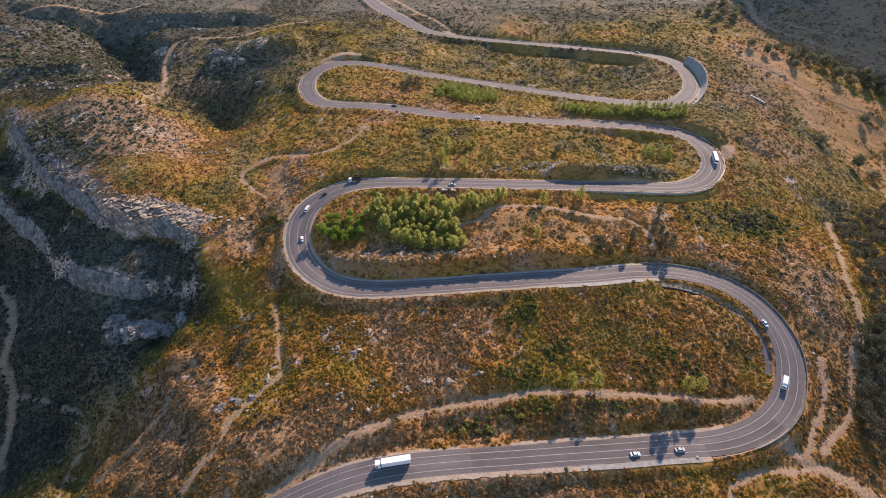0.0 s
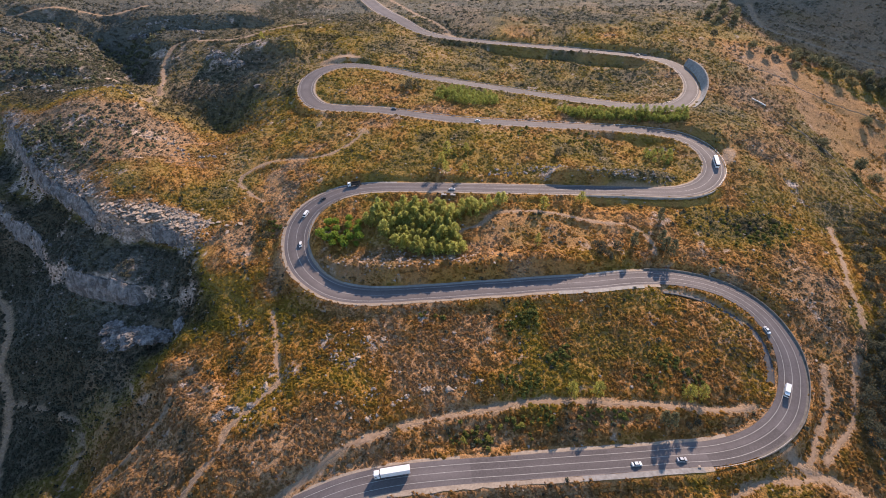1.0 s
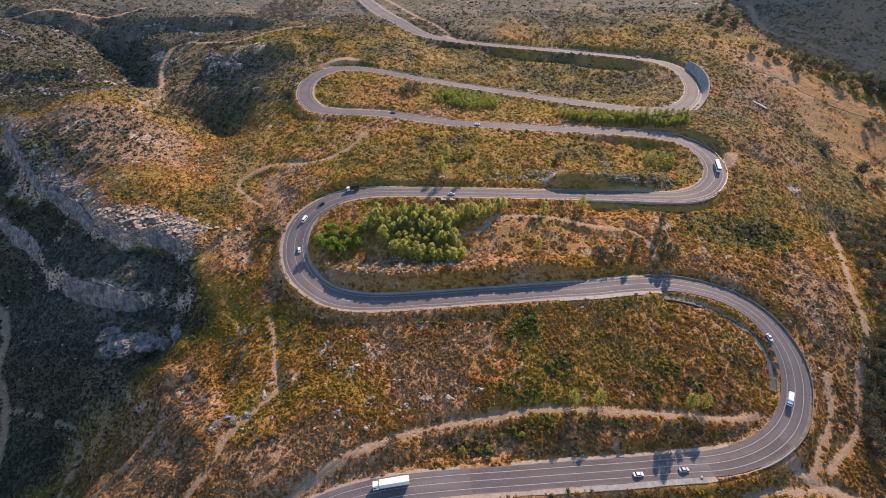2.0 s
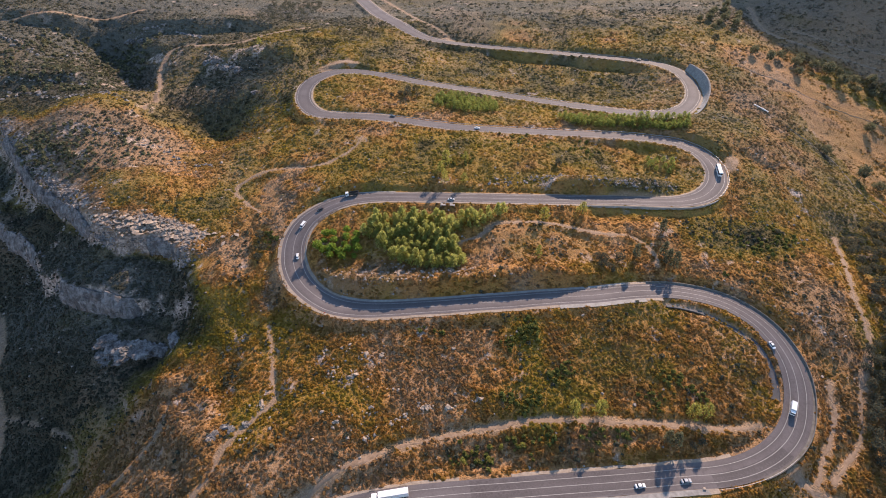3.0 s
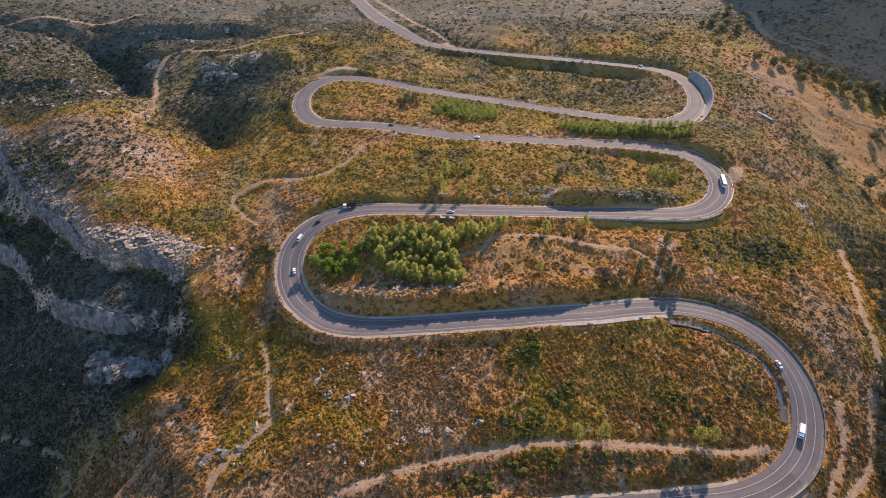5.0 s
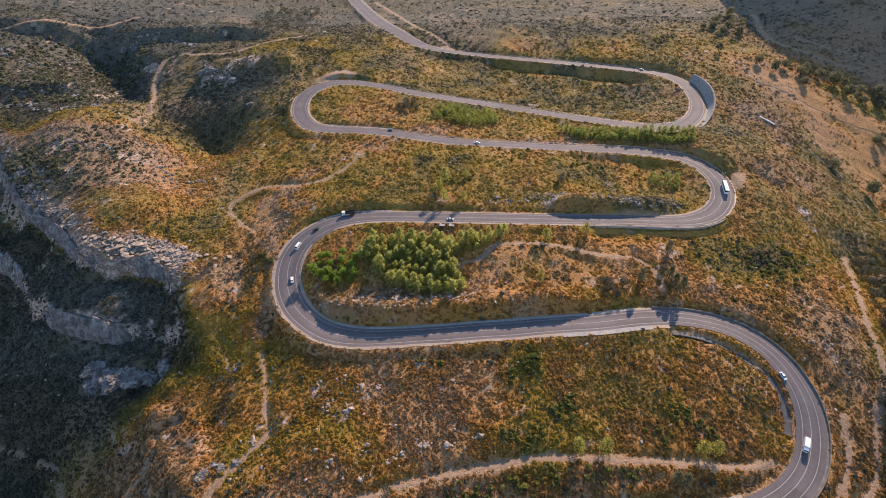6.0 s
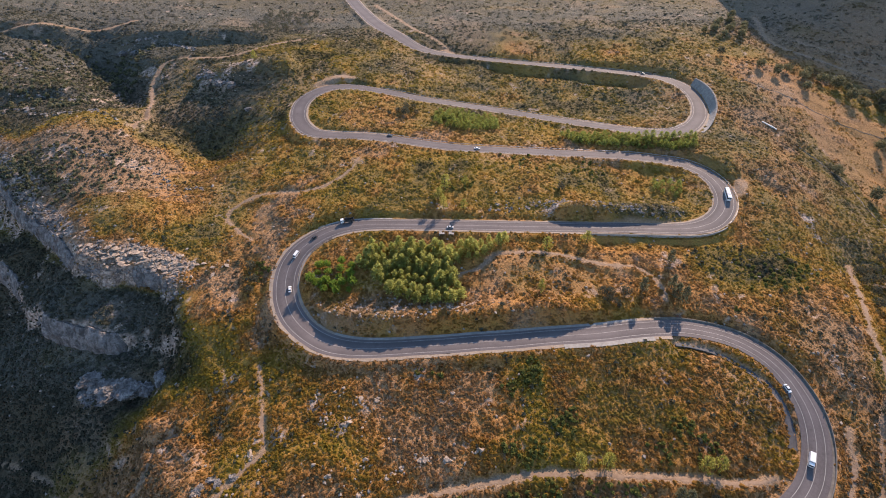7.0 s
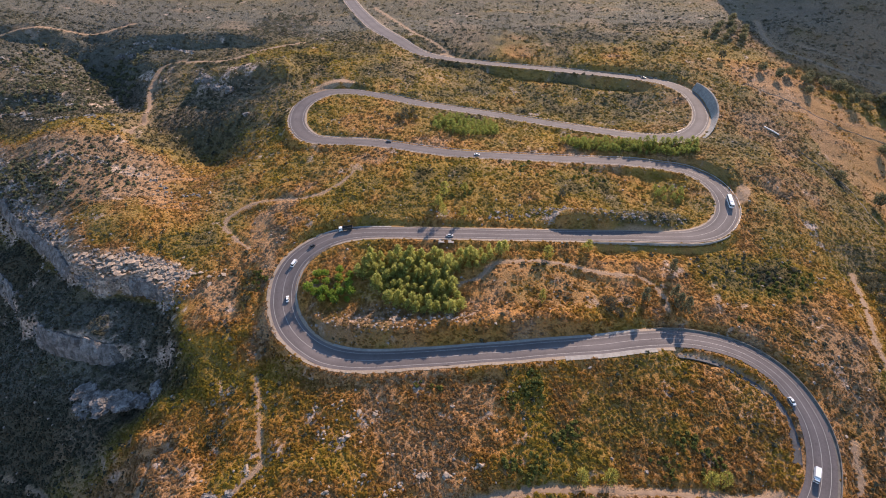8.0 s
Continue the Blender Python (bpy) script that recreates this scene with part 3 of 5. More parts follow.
# stony ground: centre, radii, strength
# Grey stone at (-325, 510) also lightens the gully's shade by its colour.
STONY = [
    (-37, 140, 37, 17, 0.1), (-265, 325, 50, 42, 0.35), (-325, 510, 40, 70, 0.6), (-178, 243, 30, 9, 1.3), (-27, 203, 36, 7, 0.3), (-18, 207, 32, 4, 0.5), (-204, 490, 40, 40, 0.55), (46, 281, 70, 6, 0.35),
    (-300, 300, 26, 14, 0.8), (205, 175, 14, 40, 0.25), (-390, 480, 60, 40, 0.35), (248, 276, 5, 12, 0.9),
]


# ------------------------------------------------------------------ the ground, one sheet
def spread(*stretches):
    """Places along an axis: (from, to, step) stretches, then growing steps outward."""
    v = np.concatenate([np.arange(a, b, s) for a, b, s in stretches])
    lo, hi, out_lo, out_hi, s = v[0], v[-1], [], [], 3.0
    while s < 260:
        s *= 1.13
        lo, hi = lo - s, hi + s
        out_lo.append(lo), out_hi.append(hi)
    return np.concatenate([out_lo[::-1], v, out_hi])


GX = spread((-460, -330, 2.6), (-330, 260, 1.4), (260, 470, 2.6))
GY = spread((66, 300, 1.3), (300, 470, 1.9), (470, 720, 3.0))


def nearest_on(line, half, reach):
    """For every place of the ground's grid near the line: its distance beyond the half width, and the line's height there."""
    dist, high = np.full((len(GY), len(GX)), 1e3), np.zeros((len(GY), len(GX)))
    for (x, y, z), h in zip(line, half):
        i0, i1 = np.searchsorted(GX, (x - reach, x + reach))
        j0, j1 = np.searchsorted(GY, (y - reach, y + reach))
        d = np.hypot(GX[None, i0:i1] - x, GY[j0:j1, None] - y) - h
        near = d < dist[j0:j1, i0:i1]
        dist[j0:j1, i0:i1][near] = d[near]
        high[j0:j1, i0:i1][near] = z
    return dist, high


def build_ground():
    X, Y = np.meshgrid(GX, GY)
    base = land(X, Y)
    gy, gx = np.gradient(base, GY, GX)
    steep = np.hypot(gx, gy)
    rough = 2.4 * (value_noise(X, Y, 26, 1) - 0.5) + 1.5 * (value_noise(X, Y, 9, 2) - 0.5) + 0.95 * (value_noise(X, Y, 4.4, 3) - 0.5)
    gully = ease((-88 - X) / 30) * ease((205 - Y) / 20) * ease((X + 240) / 30)
    z = base + rough * (0.8 + 0.8 * ease(steep - 0.3)) + gully * (5.5 * (value_noise(X + Y * 0.5, Y * 0.45, 16, 4) - 0.5) + 2.0 * (value_noise(X, Y, 7, 11) - 0.5))
    dirt = np.maximum(0.25 * ease((value_noise(X, Y, 38, 8) - 0.66) * 6), 0.3 * in_field(X, Y))
    # Paler earth lifts the shaded eastern hillside the way haze does.
    east_haze = ease((line_distance(X, Y, EAST_HILL)[0] - 6) / 20)
    dirt = np.maximum(dirt, 0.3 * east_haze * (0.5 + value_noise(X, Y, 17, 27)))
    for line, half in TRACKS:
        d, h = nearest_on(line, np.full(len(line), half), 12)
        k = ease(1 - (d - 0.2) / 3.5)
        z = z * (1 - k) + (h - 0.05) * k
        dirt = np.maximum(dirt, ease(1 - (d + 0.4 + 2.2 * (value_noise(X, Y, 4, 9) - 0.5)) / 1.4))
    d, h = nearest_on(np.concatenate([TAIL, ROAD]), np.concatenate([TAIL_HALF, HALF]), 30)
    cut = ease((X - 92) / 12) * ease((170 - X) / 12) * ease((Y - 269) / 4) * ease((292 - Y) / 6)
    k = ease(1 - (d - 2.2) / 4.5) * (1 - cut) + ease(1 - (d - 0.9) / 2.0) * cut
    gentle = ease((30 - X) / 30) * ease((110 - Y) / 8)  # the lowest bank leans back
    k = k * (1 - gentle) + ease(1 - (d - 1.0) / 11.0) * gentle
    z = z * (1 - k) + (h - 0.12 - 0.6 * ease(-d / 1.6)) * k
    low, h = nearest_on(WALL_FOOT, np.full(len(WALL_FOOT), 2.9), 8)
    k = ease(1 - low / 1.6)
    z = z * (1 - k) + np.minimum(z, h) * k
    deep = nearest_on(np.column_stack([DRAIN, np.zeros(len(DRAIN))]), np.full(len(DRAIN), 2.0), 8)[0]
    z = z - 1.3 * ease(1 - deep / 1.6)
    dirt = np.maximum(dirt, ease(1 - (deep + 0.9) / 0.9))
    dirt = np.maximum(dirt, ease((X - 102) / 12) * ease((164 - X) / 12) * ease((Y - 269) / 4) * ease((2.0 + 2.5 * (value_noise(X, Y, 5, 19) - 0.5) - d) / 0.8))
    verge = ease(1 - (d + 0.1 + 2.4 * (value_noise(X, Y, 5, 10) - 0.5)) / 1.8)
    dirt = np.maximum(dirt, verge * 0.6)
    gy, gx = np.gradient(z, GY, GX)
    rock = ease((np.hypot(gx, gy) - 1.0 - 1.3 * np.maximum(ease((X + 150) / 30), ease((Y - 390) / 30)) + 0.5 * (value_noise(X, Y, 11, 12) - 0.5) - 1.5 * ease((-170 - X) / 30) * ease((200 - Y) / 15)) / 0.4)
    stony = (0.14 - 0.09 * ease((Y - 235) / 30)) * (1 - 2.2 * ease((-175 - X) / 30) * ease((225 - Y) / 20))
    for cx, cy, rx, ry, k in STONY:
        stony = stony + k * np.exp(-((((X - cx) / rx) ** 2 + ((Y - cy) / ry) ** 2) ** 2))
    mottle = 0.5 * value_noise(X, Y, 12, 14) + 0.3 * value_noise(X, Y, 5, 15) + 0.2 * value_noise(X, Y, 2.6, 16)
    rim = line_distance(X, Y, CLIFFS[0][0])[0] + 7 * (value_noise(X, Y, 9, 18) - 0.5)
    rock = np.maximum(rock, ease((rim + 4) / 2) * ease((14 - rim) / 5) * ease((mottle - 0.34) * 5) * ease((Y - 215) / 15) * ease((-150 - X) / 10))
    rock = np.maximum(rock, ease((mottle + stony * 0.42 - 0.74) * 6)) * (1 - dirt)
    v = np.stack([X, Y, z], 2).reshape(-1, 3)
    ob = array_mesh("ground", v, grid_faces(len(GY), len(GX)), GROUND, smooth=True)
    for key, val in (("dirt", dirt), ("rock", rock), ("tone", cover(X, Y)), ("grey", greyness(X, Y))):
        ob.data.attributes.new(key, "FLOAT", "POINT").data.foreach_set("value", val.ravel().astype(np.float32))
    tagged(ob, "dry stony hillside of brown earth and sparse grass", "ground", kind="structure")
    return X, Y, z, np.minimum(d, 1e3), dirt, rock


X, Y, GROUND_Z, ROAD_GAP, DIRT, ROCK = build_ground()


def ground_at(x, y):
    """Height of the finished ground and its grid index at places."""
    x, y = np.asarray(x, float), np.asarray(y, float)
    i, j = np.clip(np.searchsorted(GX, x) - 1, 0, len(GX) - 2), np.clip(np.searchsorted(GY, y) - 1, 0, len(GY) - 2)
    u, v = (x - GX[i]) / (GX[i + 1] - GX[i]), (y - GY[j]) / (GY[j + 1] - GY[j])
    z = (GROUND_Z[j, i] * (1 - u) + GROUND_Z[j, i + 1] * u) * (1 - v) + (GROUND_Z[j + 1, i] * (1 - u) + GROUND_Z[j + 1, i + 1] * u) * v
    return z, j, i


# ------------------------------------------------------------------ the paved road
road = tagged(ribbon("road", ROAD, SIDE, HALF, -HALF, 0.06, ASPHALT, across=9), "grey asphalt mountain road winding in hairpin bends", "road", kind="structure")
road.data.attributes.new("across", "FLOAT", "POINT").data.foreach_set("value", np.tile(np.linspace(0, 1, 9), len(ROAD)).astype(np.float32))
SHOULDERS = [  # from, to, side (+1 left), width
    (0, 176, -1, 2.2), (0, 70, 1, 1.0), (92, 190, 1, 1.5), (340, 620, 1, 1.9), (344, 620, -1, 1.6), (600, 782, -1, 1.6), (782, 872, -1, 0.7), (872, 900, -1, 1.4), (620, 780, 1, 1.0), (780, 1000, 1, 1.2),
    (1000, 1300, 1, 1.1), (1180, 1400, -1, 1.5), (1300, 1640, -1, 1.0), (1560, 1760, 1, 1.3), (1600, 1690, -1, 2.2), (1760, 2380, 1, 1.2), (1980, 2380, -1, 1.4),
]
for a, b, out, wide in SHOULDERS:
    k = slice(a // 2, b // 2 + 1)
    h = HALF[k]
    l, r = (h + wide, h - 0.15) if out > 0 else (-h + 0.15, -h - wide)
    tagged(ribbon("road_shoulder", ROAD[k], SIDE[k], l, r, 0.03, GRAVEL, ragged=1.0, seed=20 + out, across=3), "pale gravel shoulder along the asphalt road", "shoulder", kind="structure")
for a, b, shares in ((0, 340, (0.56, 0.0, -0.58)), (340, 960, (0.72, -0.02, -0.74)), (960, 2380, (0.78, -0.78))):
    k = slice(a // 2, b // 2 + 1)
    for share in shares:
        off = HALF[k] * share
        wide = 0.10 if a < 900 else 0.08
        tagged(ribbon("lane_line", ROAD[k], SIDE[k], off + wide, off - wide, 0.085, PAINT), "worn white line painted on asphalt", "road marking", kind="structure")

for a, b, l, r in ((74, 152, 0.93, -0.9), (176, 214, 0.1, -0.92)):
    k = slice(a // 2, b // 2 + 1)
    patch = tagged(ribbon("road_patch", ROAD[k], SIDE[k], HALF[k] * l, HALF[k] * r, 0.072, FRESH_ASPHALT, across=9), "stretch of newer dark asphalt on the road", "road", kind="structure")
    patch.data.attributes.new("across", "FLOAT", "POINT").data.foreach_set("value", np.tile(np.linspace(0, 1, 9), k.stop - k.start).astype(np.float32))

for name, l, r, lift, material, label, category in (
        ("road", 1, -1, 0.06, ASPHALT, "grey asphalt mountain road running on downhill", "road"), ("road_shoulder", -0.98, -1.4, 0.03, GRAVEL, "pale gravel shoulder along the asphalt road", "shoulder"),
        ("lane_line", 0.58, 0.54, 0.085, PAINT, "worn white line painted on asphalt", "road marking"), ("lane_line", 0.02, -0.02, 0.085, PAINT, "worn white line painted on asphalt", "road marking"), ("lane_line", -0.56, -0.6, 0.085, PAINT, "worn white line painted on asphalt", "road marking")):
    tail = tagged(ribbon(name, TAIL, TAIL_SIDE, TAIL_HALF * l, TAIL_HALF * r, lift, material, across=9), label, category, kind="structure")
    tail.data.attributes.new("across", "FLOAT", "POINT").data.foreach_set("value", np.tile(np.linspace(0, 1, 9), len(TAIL)).astype(np.float32))

PAVED = np.full((len(GY), len(GX)), 1e3)
for a, b, out, wide in SHOULDERS + [(350, 398, 1, 2.8), (128, 172, -1, 3.2), (196, 344, -1, 1.3), (356, 520, -1, 1.8)]:
    k = slice(a // 2, b // 2 + 1)
    edge = ROAD[k].copy()
    edge[:, :2] += SIDE[k] * (out * (HALF[k] + wide / 2))[:, None]
    PAVED = np.minimum(PAVED, nearest_on(edge, np.full(len(edge), wide / 2), 6)[0])

for line, half in TRACKS:
    line = line.copy()
    loose = half > 3.5  # a turning place of loose gravel
    track = tagged(ribbon("dirt_track", line, normals(line), half * 0.6, -half * 0.6, 0.0, TRACK, ragged=half * 1.1 if loose else 2.2, seed=40, across=5), "pale packed earth track worn through the scrub", "track", kind="structure")
    v = np.empty(len(track.data.vertices) * 3, np.float32)
    track.data.vertices.foreach_get("co", v)
    v = v.reshape(-1, 3)
    v[:, 2] = ground_at(v[:, 0], v[:, 1])[0] + np.tile((-0.03, 0.05, 0.06, 0.05, -0.03), len(line))
    track.data.vertices.foreach_set("co", v.ravel())


# ------------------------------------------------------------------ trees
def leaf_cards(rng, centres, radius, size):
    """Many small leafy tufts round the centres: verts and quads."""
    n = len(centres)
    d = rng.normal(size=(n, 3))
    d /= np.linalg.norm(d, axis=1, keepdims=True)
    c = centres + d * radius
    a = rng.normal(size=(n, 3))
    a -= d * (a * d).sum(1, keepdims=True) * 0.7
    a /= np.linalg.norm(a, axis=1, keepdims=True)
    b = np.cross(d, a) + 0.5 * rng.normal(size=(n, 3))
    b /= np.linalg.norm(b, axis=1, keepdims=True)
    s = size * (0.6 + 0.8 * rng.random((n, 1)))
    v = np.stack([c - a * s - b * s * 0.6, c + a * s - b * s * 0.5, c + a * s * 0.8 + b * s * 0.7, c - a * s * 0.7 + b * s * 0.6], 1)
    return v.reshape(-1, 3), np.arange(4 * n).reshape(-1, 4)


def trunk_mesh(rng, height, thick, limbs, reach):
    bm = bmesh.new()

    def limb(a, b, r0, r1):
        a, b = Vector(a), Vector(b)
        q = (b - a).to_track_quat("Z", "Y").to_matrix().to_4x4()
        bmesh.ops.create_cone(bm, cap_ends=True, segments=6, radius1=r0, radius2=r1, depth=(b - a).length, matrix=Matrix.Translation((a + b) / 2) @ q)

    lean = rng.normal(size=2) * 0.04 * height
    limb((0, 0, -0.5), (lean[0] * 0.5, lean[1] * 0.5, height * 0.5), thick, thick * 0.6)
    limb((lean[0] * 0.5, lean[1] * 0.5, height * 0.5), (lean[0], lean[1], height * 0.93), thick * 0.6, thick * 0.12)
    for k in range(limbs):
        h = height * (0.3 + 0.5 * k / limbs)
        a = rng.random() * 6.283
        limb((lean[0] * h / height, lean[1] * h / height, h), (math.cos(a) * reach, math.sin(a) * reach, h + reach * 0.45), thick * 0.3, thick * 0.08)
    return bm


def tree(name, seed, height, wide, material, cards, label, category, pine=True):
    """A tapered trunk with limbs and an uneven leafy crown, built at the origin."""
    rng = np.random.default_rng(seed)
    ob = tagged(new(name), label, category)
    part("trunk", trunk_mesh(rng, height * 0.9, 0.028 * height, 6, wide * 0.6), BARK, ob, "bare brown trunk with limbs")
    lobes = 60 if pine else 18
    t = (np.arange(lobes) + rng.random(lobes)) / lobes
    if pine:
        reach = wide * (1 - t) ** 0.45 * 0.85 * (0.35 + 0.8 * rng.random(lobes))
        high = height * (0.12 + 0.78 * t)
        radius = wide * (0.34 - 0.1 * t)
    else:
        reach = wide * np.sqrt(np.clip(1 - (2 * t - 0.9) ** 2, 0.05, 1)) * 0.62
        high = height * (0.28 + 0.55 * t)
        radius = wide * (0.34 + 0.18 * rng.random(lobes))
    a = np.arange(lobes) * 2.4 + rng.random(lobes)
    mid = np.stack([np.cos(a) * reach, np.sin(a) * reach, high], 1)
    mid[-1] = (0, 0, height * 0.88 if pine else height * 0.8)
    pick = rng.integers(0, lobes, cards)
    v, f = leaf_cards(rng, mid[pick] + rng.normal(size=(cards, 3)) * 0.05 * wide, (radius[pick] * rng.random(cards) ** 0.45)[:, None] * np.array([1, 1, 0.8]), (0.022 if pine else 0.036) * height + 0.04)
    crown = array_mesh("crown", v, f, material, ob)
    tagged(crown, "yellow-green needles" if pine else "dark evergreen leaves")
    return ob


def filled(ring, gap, seed):
    """Places inside the ring that keep the gap from one another."""
    rng = np.random.default_rng(seed)
    r = np.array(ring, float)
    p = rng.uniform(r.min(0), r.max(0), (6000, 2))
    p = p[inside(p[:, 0], p[:, 1], ring)]
    kept = []
    for q in p:
        if all((q[0] - k[0]) ** 2 + (q[1] - k[1]) ** 2 > gap * gap for k in kept):
            kept.append(q)
    return kept


PINE_LABEL = "young bright green pine tree on the dry slope"
OAK_LABEL = "dark evergreen oak tree among the scrub"
PINES = [tree("pine_tree", 100 + k, 6.6 + 0.8 * (k % 3), 3.2 + 0.4 * (k % 2), PINE, 1350, PINE_LABEL, "tree") for k in range(5)]
OAKS = [tree("oak_tree", 200 + k, 5.0 + 0.6 * (k % 3), 3.2 + 0.3 * (k % 2), OAK, 520, OAK_LABEL, "tree", pine=False) for k in range(4)]
BUSHY = [tree("pine_tree", 150 + k, 4.8 + 0.5 * k, 2.9, YOUNG_PINE, 900, "young green pine beside the road", "tree") for k in range(3)]
FIRST = {}


def plant(kinds, places, group, seed, low=0.75, high=1.2, label=""):
    rng = np.random.default_rng(seed)
    for x, y in places:
        z, j, i = ground_at(x, y)
        if ROAD_GAP[j, i] < 1.5:
            continue
        k = kinds[int(rng.integers(len(kinds)))]
        s = low + (high - low) * rng.random()
        m = pose(float(x), float(y), float(z) - 0.1, 0, 0, float(rng.uniform(0, 360)))
        if k not in FIRST:
            FIRST[k] = ob = k
            ob.matrix_basis = m
        else:
            ob = copy_thing(k, m)
        ob.scale = (s * float(rng.uniform(0.85, 1.2)), s * float(rng.uniform(0.85, 1.2)), s * float(rng.uniform(0.9, 1.25)))
        tagged(ob, label, group=group)


def wood(kinds, places, label, seed, low, high):
    """A far wood that nobody could count, as one mesh of many crowns."""
    rng = np.random.default_rng(seed)
    vs, fs, n = [], [], 0
    for x, y in places:
        gj, gi = ground_at(x, y)[1:]
        if DIRT[gj, gi] > 0.25:
            continue
        k = kinds[int(rng.integers(len(kinds)))]
        me = [c for c in k.children if c.name.startswith("crown")][0].data
        v = np.empty(len(me.vertices) * 3, np.float32)
        me.vertices.foreach_get("co", v)
        v = v.reshape(-1, 4, 3)[::2].reshape(-1, 3) * (low + (high - low) * rng.random())
        a = rng.random() * 6.283
        c, s = math.cos(a), math.sin(a)
        v = np.stack([v[:, 0] * c - v[:, 1] * s + x, v[:, 0] * s + v[:, 1] * c + y, v[:, 2] - 0.6 + float(ground_at(x, y)[0])], 1)
        vs.append(v), fs.append(np.arange(len(v)).reshape(-1, 4) + n)
        n += len(v)
    return tagged(array_mesh("woodland", np.concatenate(vs), np.concatenate(fs), OAK), label, "woodland", kind="stuff")


BROAD_RING = [(-79, 226), (-71, 237), (-57, 240), (-49, 234), (-51, 218), (-62, 218)]
GROVE = [
    [(-50, 238), (-42, 247), (-1, 249), (6, 232), (14, 212), (5, 208), (-15, 210), (-27, 216), (-39, 229)],
    [(2, 245), (39, 252), (37, 246), (16, 235), (6, 236)],
]
BROAD = [tree("broadleaf_tree", 120 + k, 5.6 + 0.5 * k, 3.3, BROAD_LEAF, 900, "bright green broad-leaved tree beside the pine grove", "tree", pine=False) for k in range(3)]
plant(BROAD, filled(BROAD_RING, 4.6, 31), "broad-leaved trees by the grove", 31, 0.6, 1.05)
for n, ring in enumerate(GROVE):
    plant(PINES, filled(ring, (3.3, 4.2)[n], 1 + n), "pines of the grove", 1 + n, 0.6, 1.25, "bright green pine in a dense grove inside the bend")
plant(BUSHY, filled([(97, 388), (154, 382), (204, 372), (197, 356), (159, 366), (108, 374)], 3.3, 2), "pines between the road's legs", 2, 0.8, 1.25)
plant(BUSHY, filled([(-5, 410), (8, 420), (50, 416), (47, 392), (22, 388), (-4, 394)], 3.9, 3), "pines on the upper slope", 3, 0.8, 1.25)
plant(BUSHY, filled([(152, 325), (168, 323), (173, 312), (165, 304), (156, 312)], 5.0, 4), "pines inside the upper bend", 4, 0.7, 1.1)
LONE = [tree("pine_tree", 170 + k, 7.5, 2.9, DULL_PINE, 700, "lone young pine standing in dry scrub", "tree") for k in range(3)]
SINGLE_PINES = [(72, 128), (60, 128), (64, 247), (89, 252), (56, 216), (3, 303), (17, 306), (-1, 290), (2, 280), (15, 281), (114, 127), (120, 127), (-189, 513)]
plant(LONE, SINGLE_PINES, "lone pines", 5, 0.95, 1.45, "lone young pine standing in dry scrub")
plant(LONE, [(35, 114), (26, 114), (9, 108), (20, 109), (13, 112)], "low pines below the track", 18, 0.35, 0.55, "small bushy pine in dry scrub below the track")
SLIM = [tree("cypress_tree", 260 + k, 11.0, 3.3, OLIVE, 1000, "tall dull green tree beside the dirt track", "tree") for k in range(2)]
plant(SLIM, [(99, 116), (102, 114.5)], "cypresses by the road", 15, 0.75, 0.85)
plant(SLIM, [(135, 237), (113, 217), (130, 219), (134, 211), (131, 214), (32, 181)], "slim dark trees", 17, 0.9, 1.2, "slim grey-green tree standing in dry scrub")
plant(OAKS, [(110, 114), (114, 115)], "lone oaks", 16, 0.5, 0.7)
OAK_PLACES = [(83, 302), (400, 411), (292, 525), (306, 491), (-22, 111), (-139, 236), (92, 210), (96, 208), (103, 214), (213, 244), (-114, 240), (-110, 231), (-111, 224), (94, 214), (90, 215), (-43, 403), (-36, 410), (-30, 405), (-24, 417), (-21, 408), (-30, 414), (83, 305)]
plant(OAKS, OAK_PLACES, "lone oaks", 6, 0.6, 1.2)
plant(OAKS, filled([(217, 161), (247, 176), (260, 150), (250, 111), (192, 108), (199, 131)], 5.5, 7), "oaks of the eastern wood", 7, 0.8, 1.3)
plant(OAKS, filled([(266, 251), (335, 286), (330, 230), (262, 170), (232, 168), (256, 222)], 7.0, 8), "oaks of the eastern wood", 8, 0.8, 1.3)
ROUND = [tree("olive_tree", 230 + k, 6.4 + 0.8 * k, 4.0, OLIVE, 900, "large grey-green tree at the edge of the field", "tree", pine=False) for k in range(3)]
plant(ROUND, [(325, 509), (337, 498), (356, 475), (384, 496), (394, 487), (398, 467), (411, 461), (427, 458), (439, 451), (372, 503), (449, 470), (418, 478), (404, 484), (436, 478), (388, 402), (395, 372), (334, 330), (345, 322), (318, 356), (352, 506), (363, 494)], "trees along the valley edge", 9, 1.0, 1.5)
plant(ROUND, filled([(296, 592), (330, 628), (352, 640), (356, 606), (338, 580), (312, 572)], 13.0, 33), "trees above the valley", 33, 0.9, 1.5, "large grey-green tree on the far slope")
plant(OAKS, [(430, 466), (442, 462), (380, 508), (366, 520), (292, 529), (412, 492), (456, 462), (468, 458)], "oaks along the valley edge", 19, 1.1, 1.7, "large dark oak at the edge of the valley")
wood(OAKS, filled([(-262, 420), (-200, 425), (-150, 385), (-130, 362), (-180, 378), (-215, 380), (-250, 385)], 6.5, 10), "dark evergreen thicket filling the ravine", 10, 0.4, 0.8)
wood(OAKS, filled([(-375, 580), (-330, 570), (-305, 500), (-300, 440), (-340, 430), (-360, 500)], 14.0, 11), "scattered dark evergreen trees in the gully", 11, 0.4, 0.9)
wood(OAKS, filled([(-215, 600), (-170, 640), (-160, 720), (-230, 720), (-235, 640)], 10.0, 12), "dark trees on the far slope", 12, 0.9, 1.5)
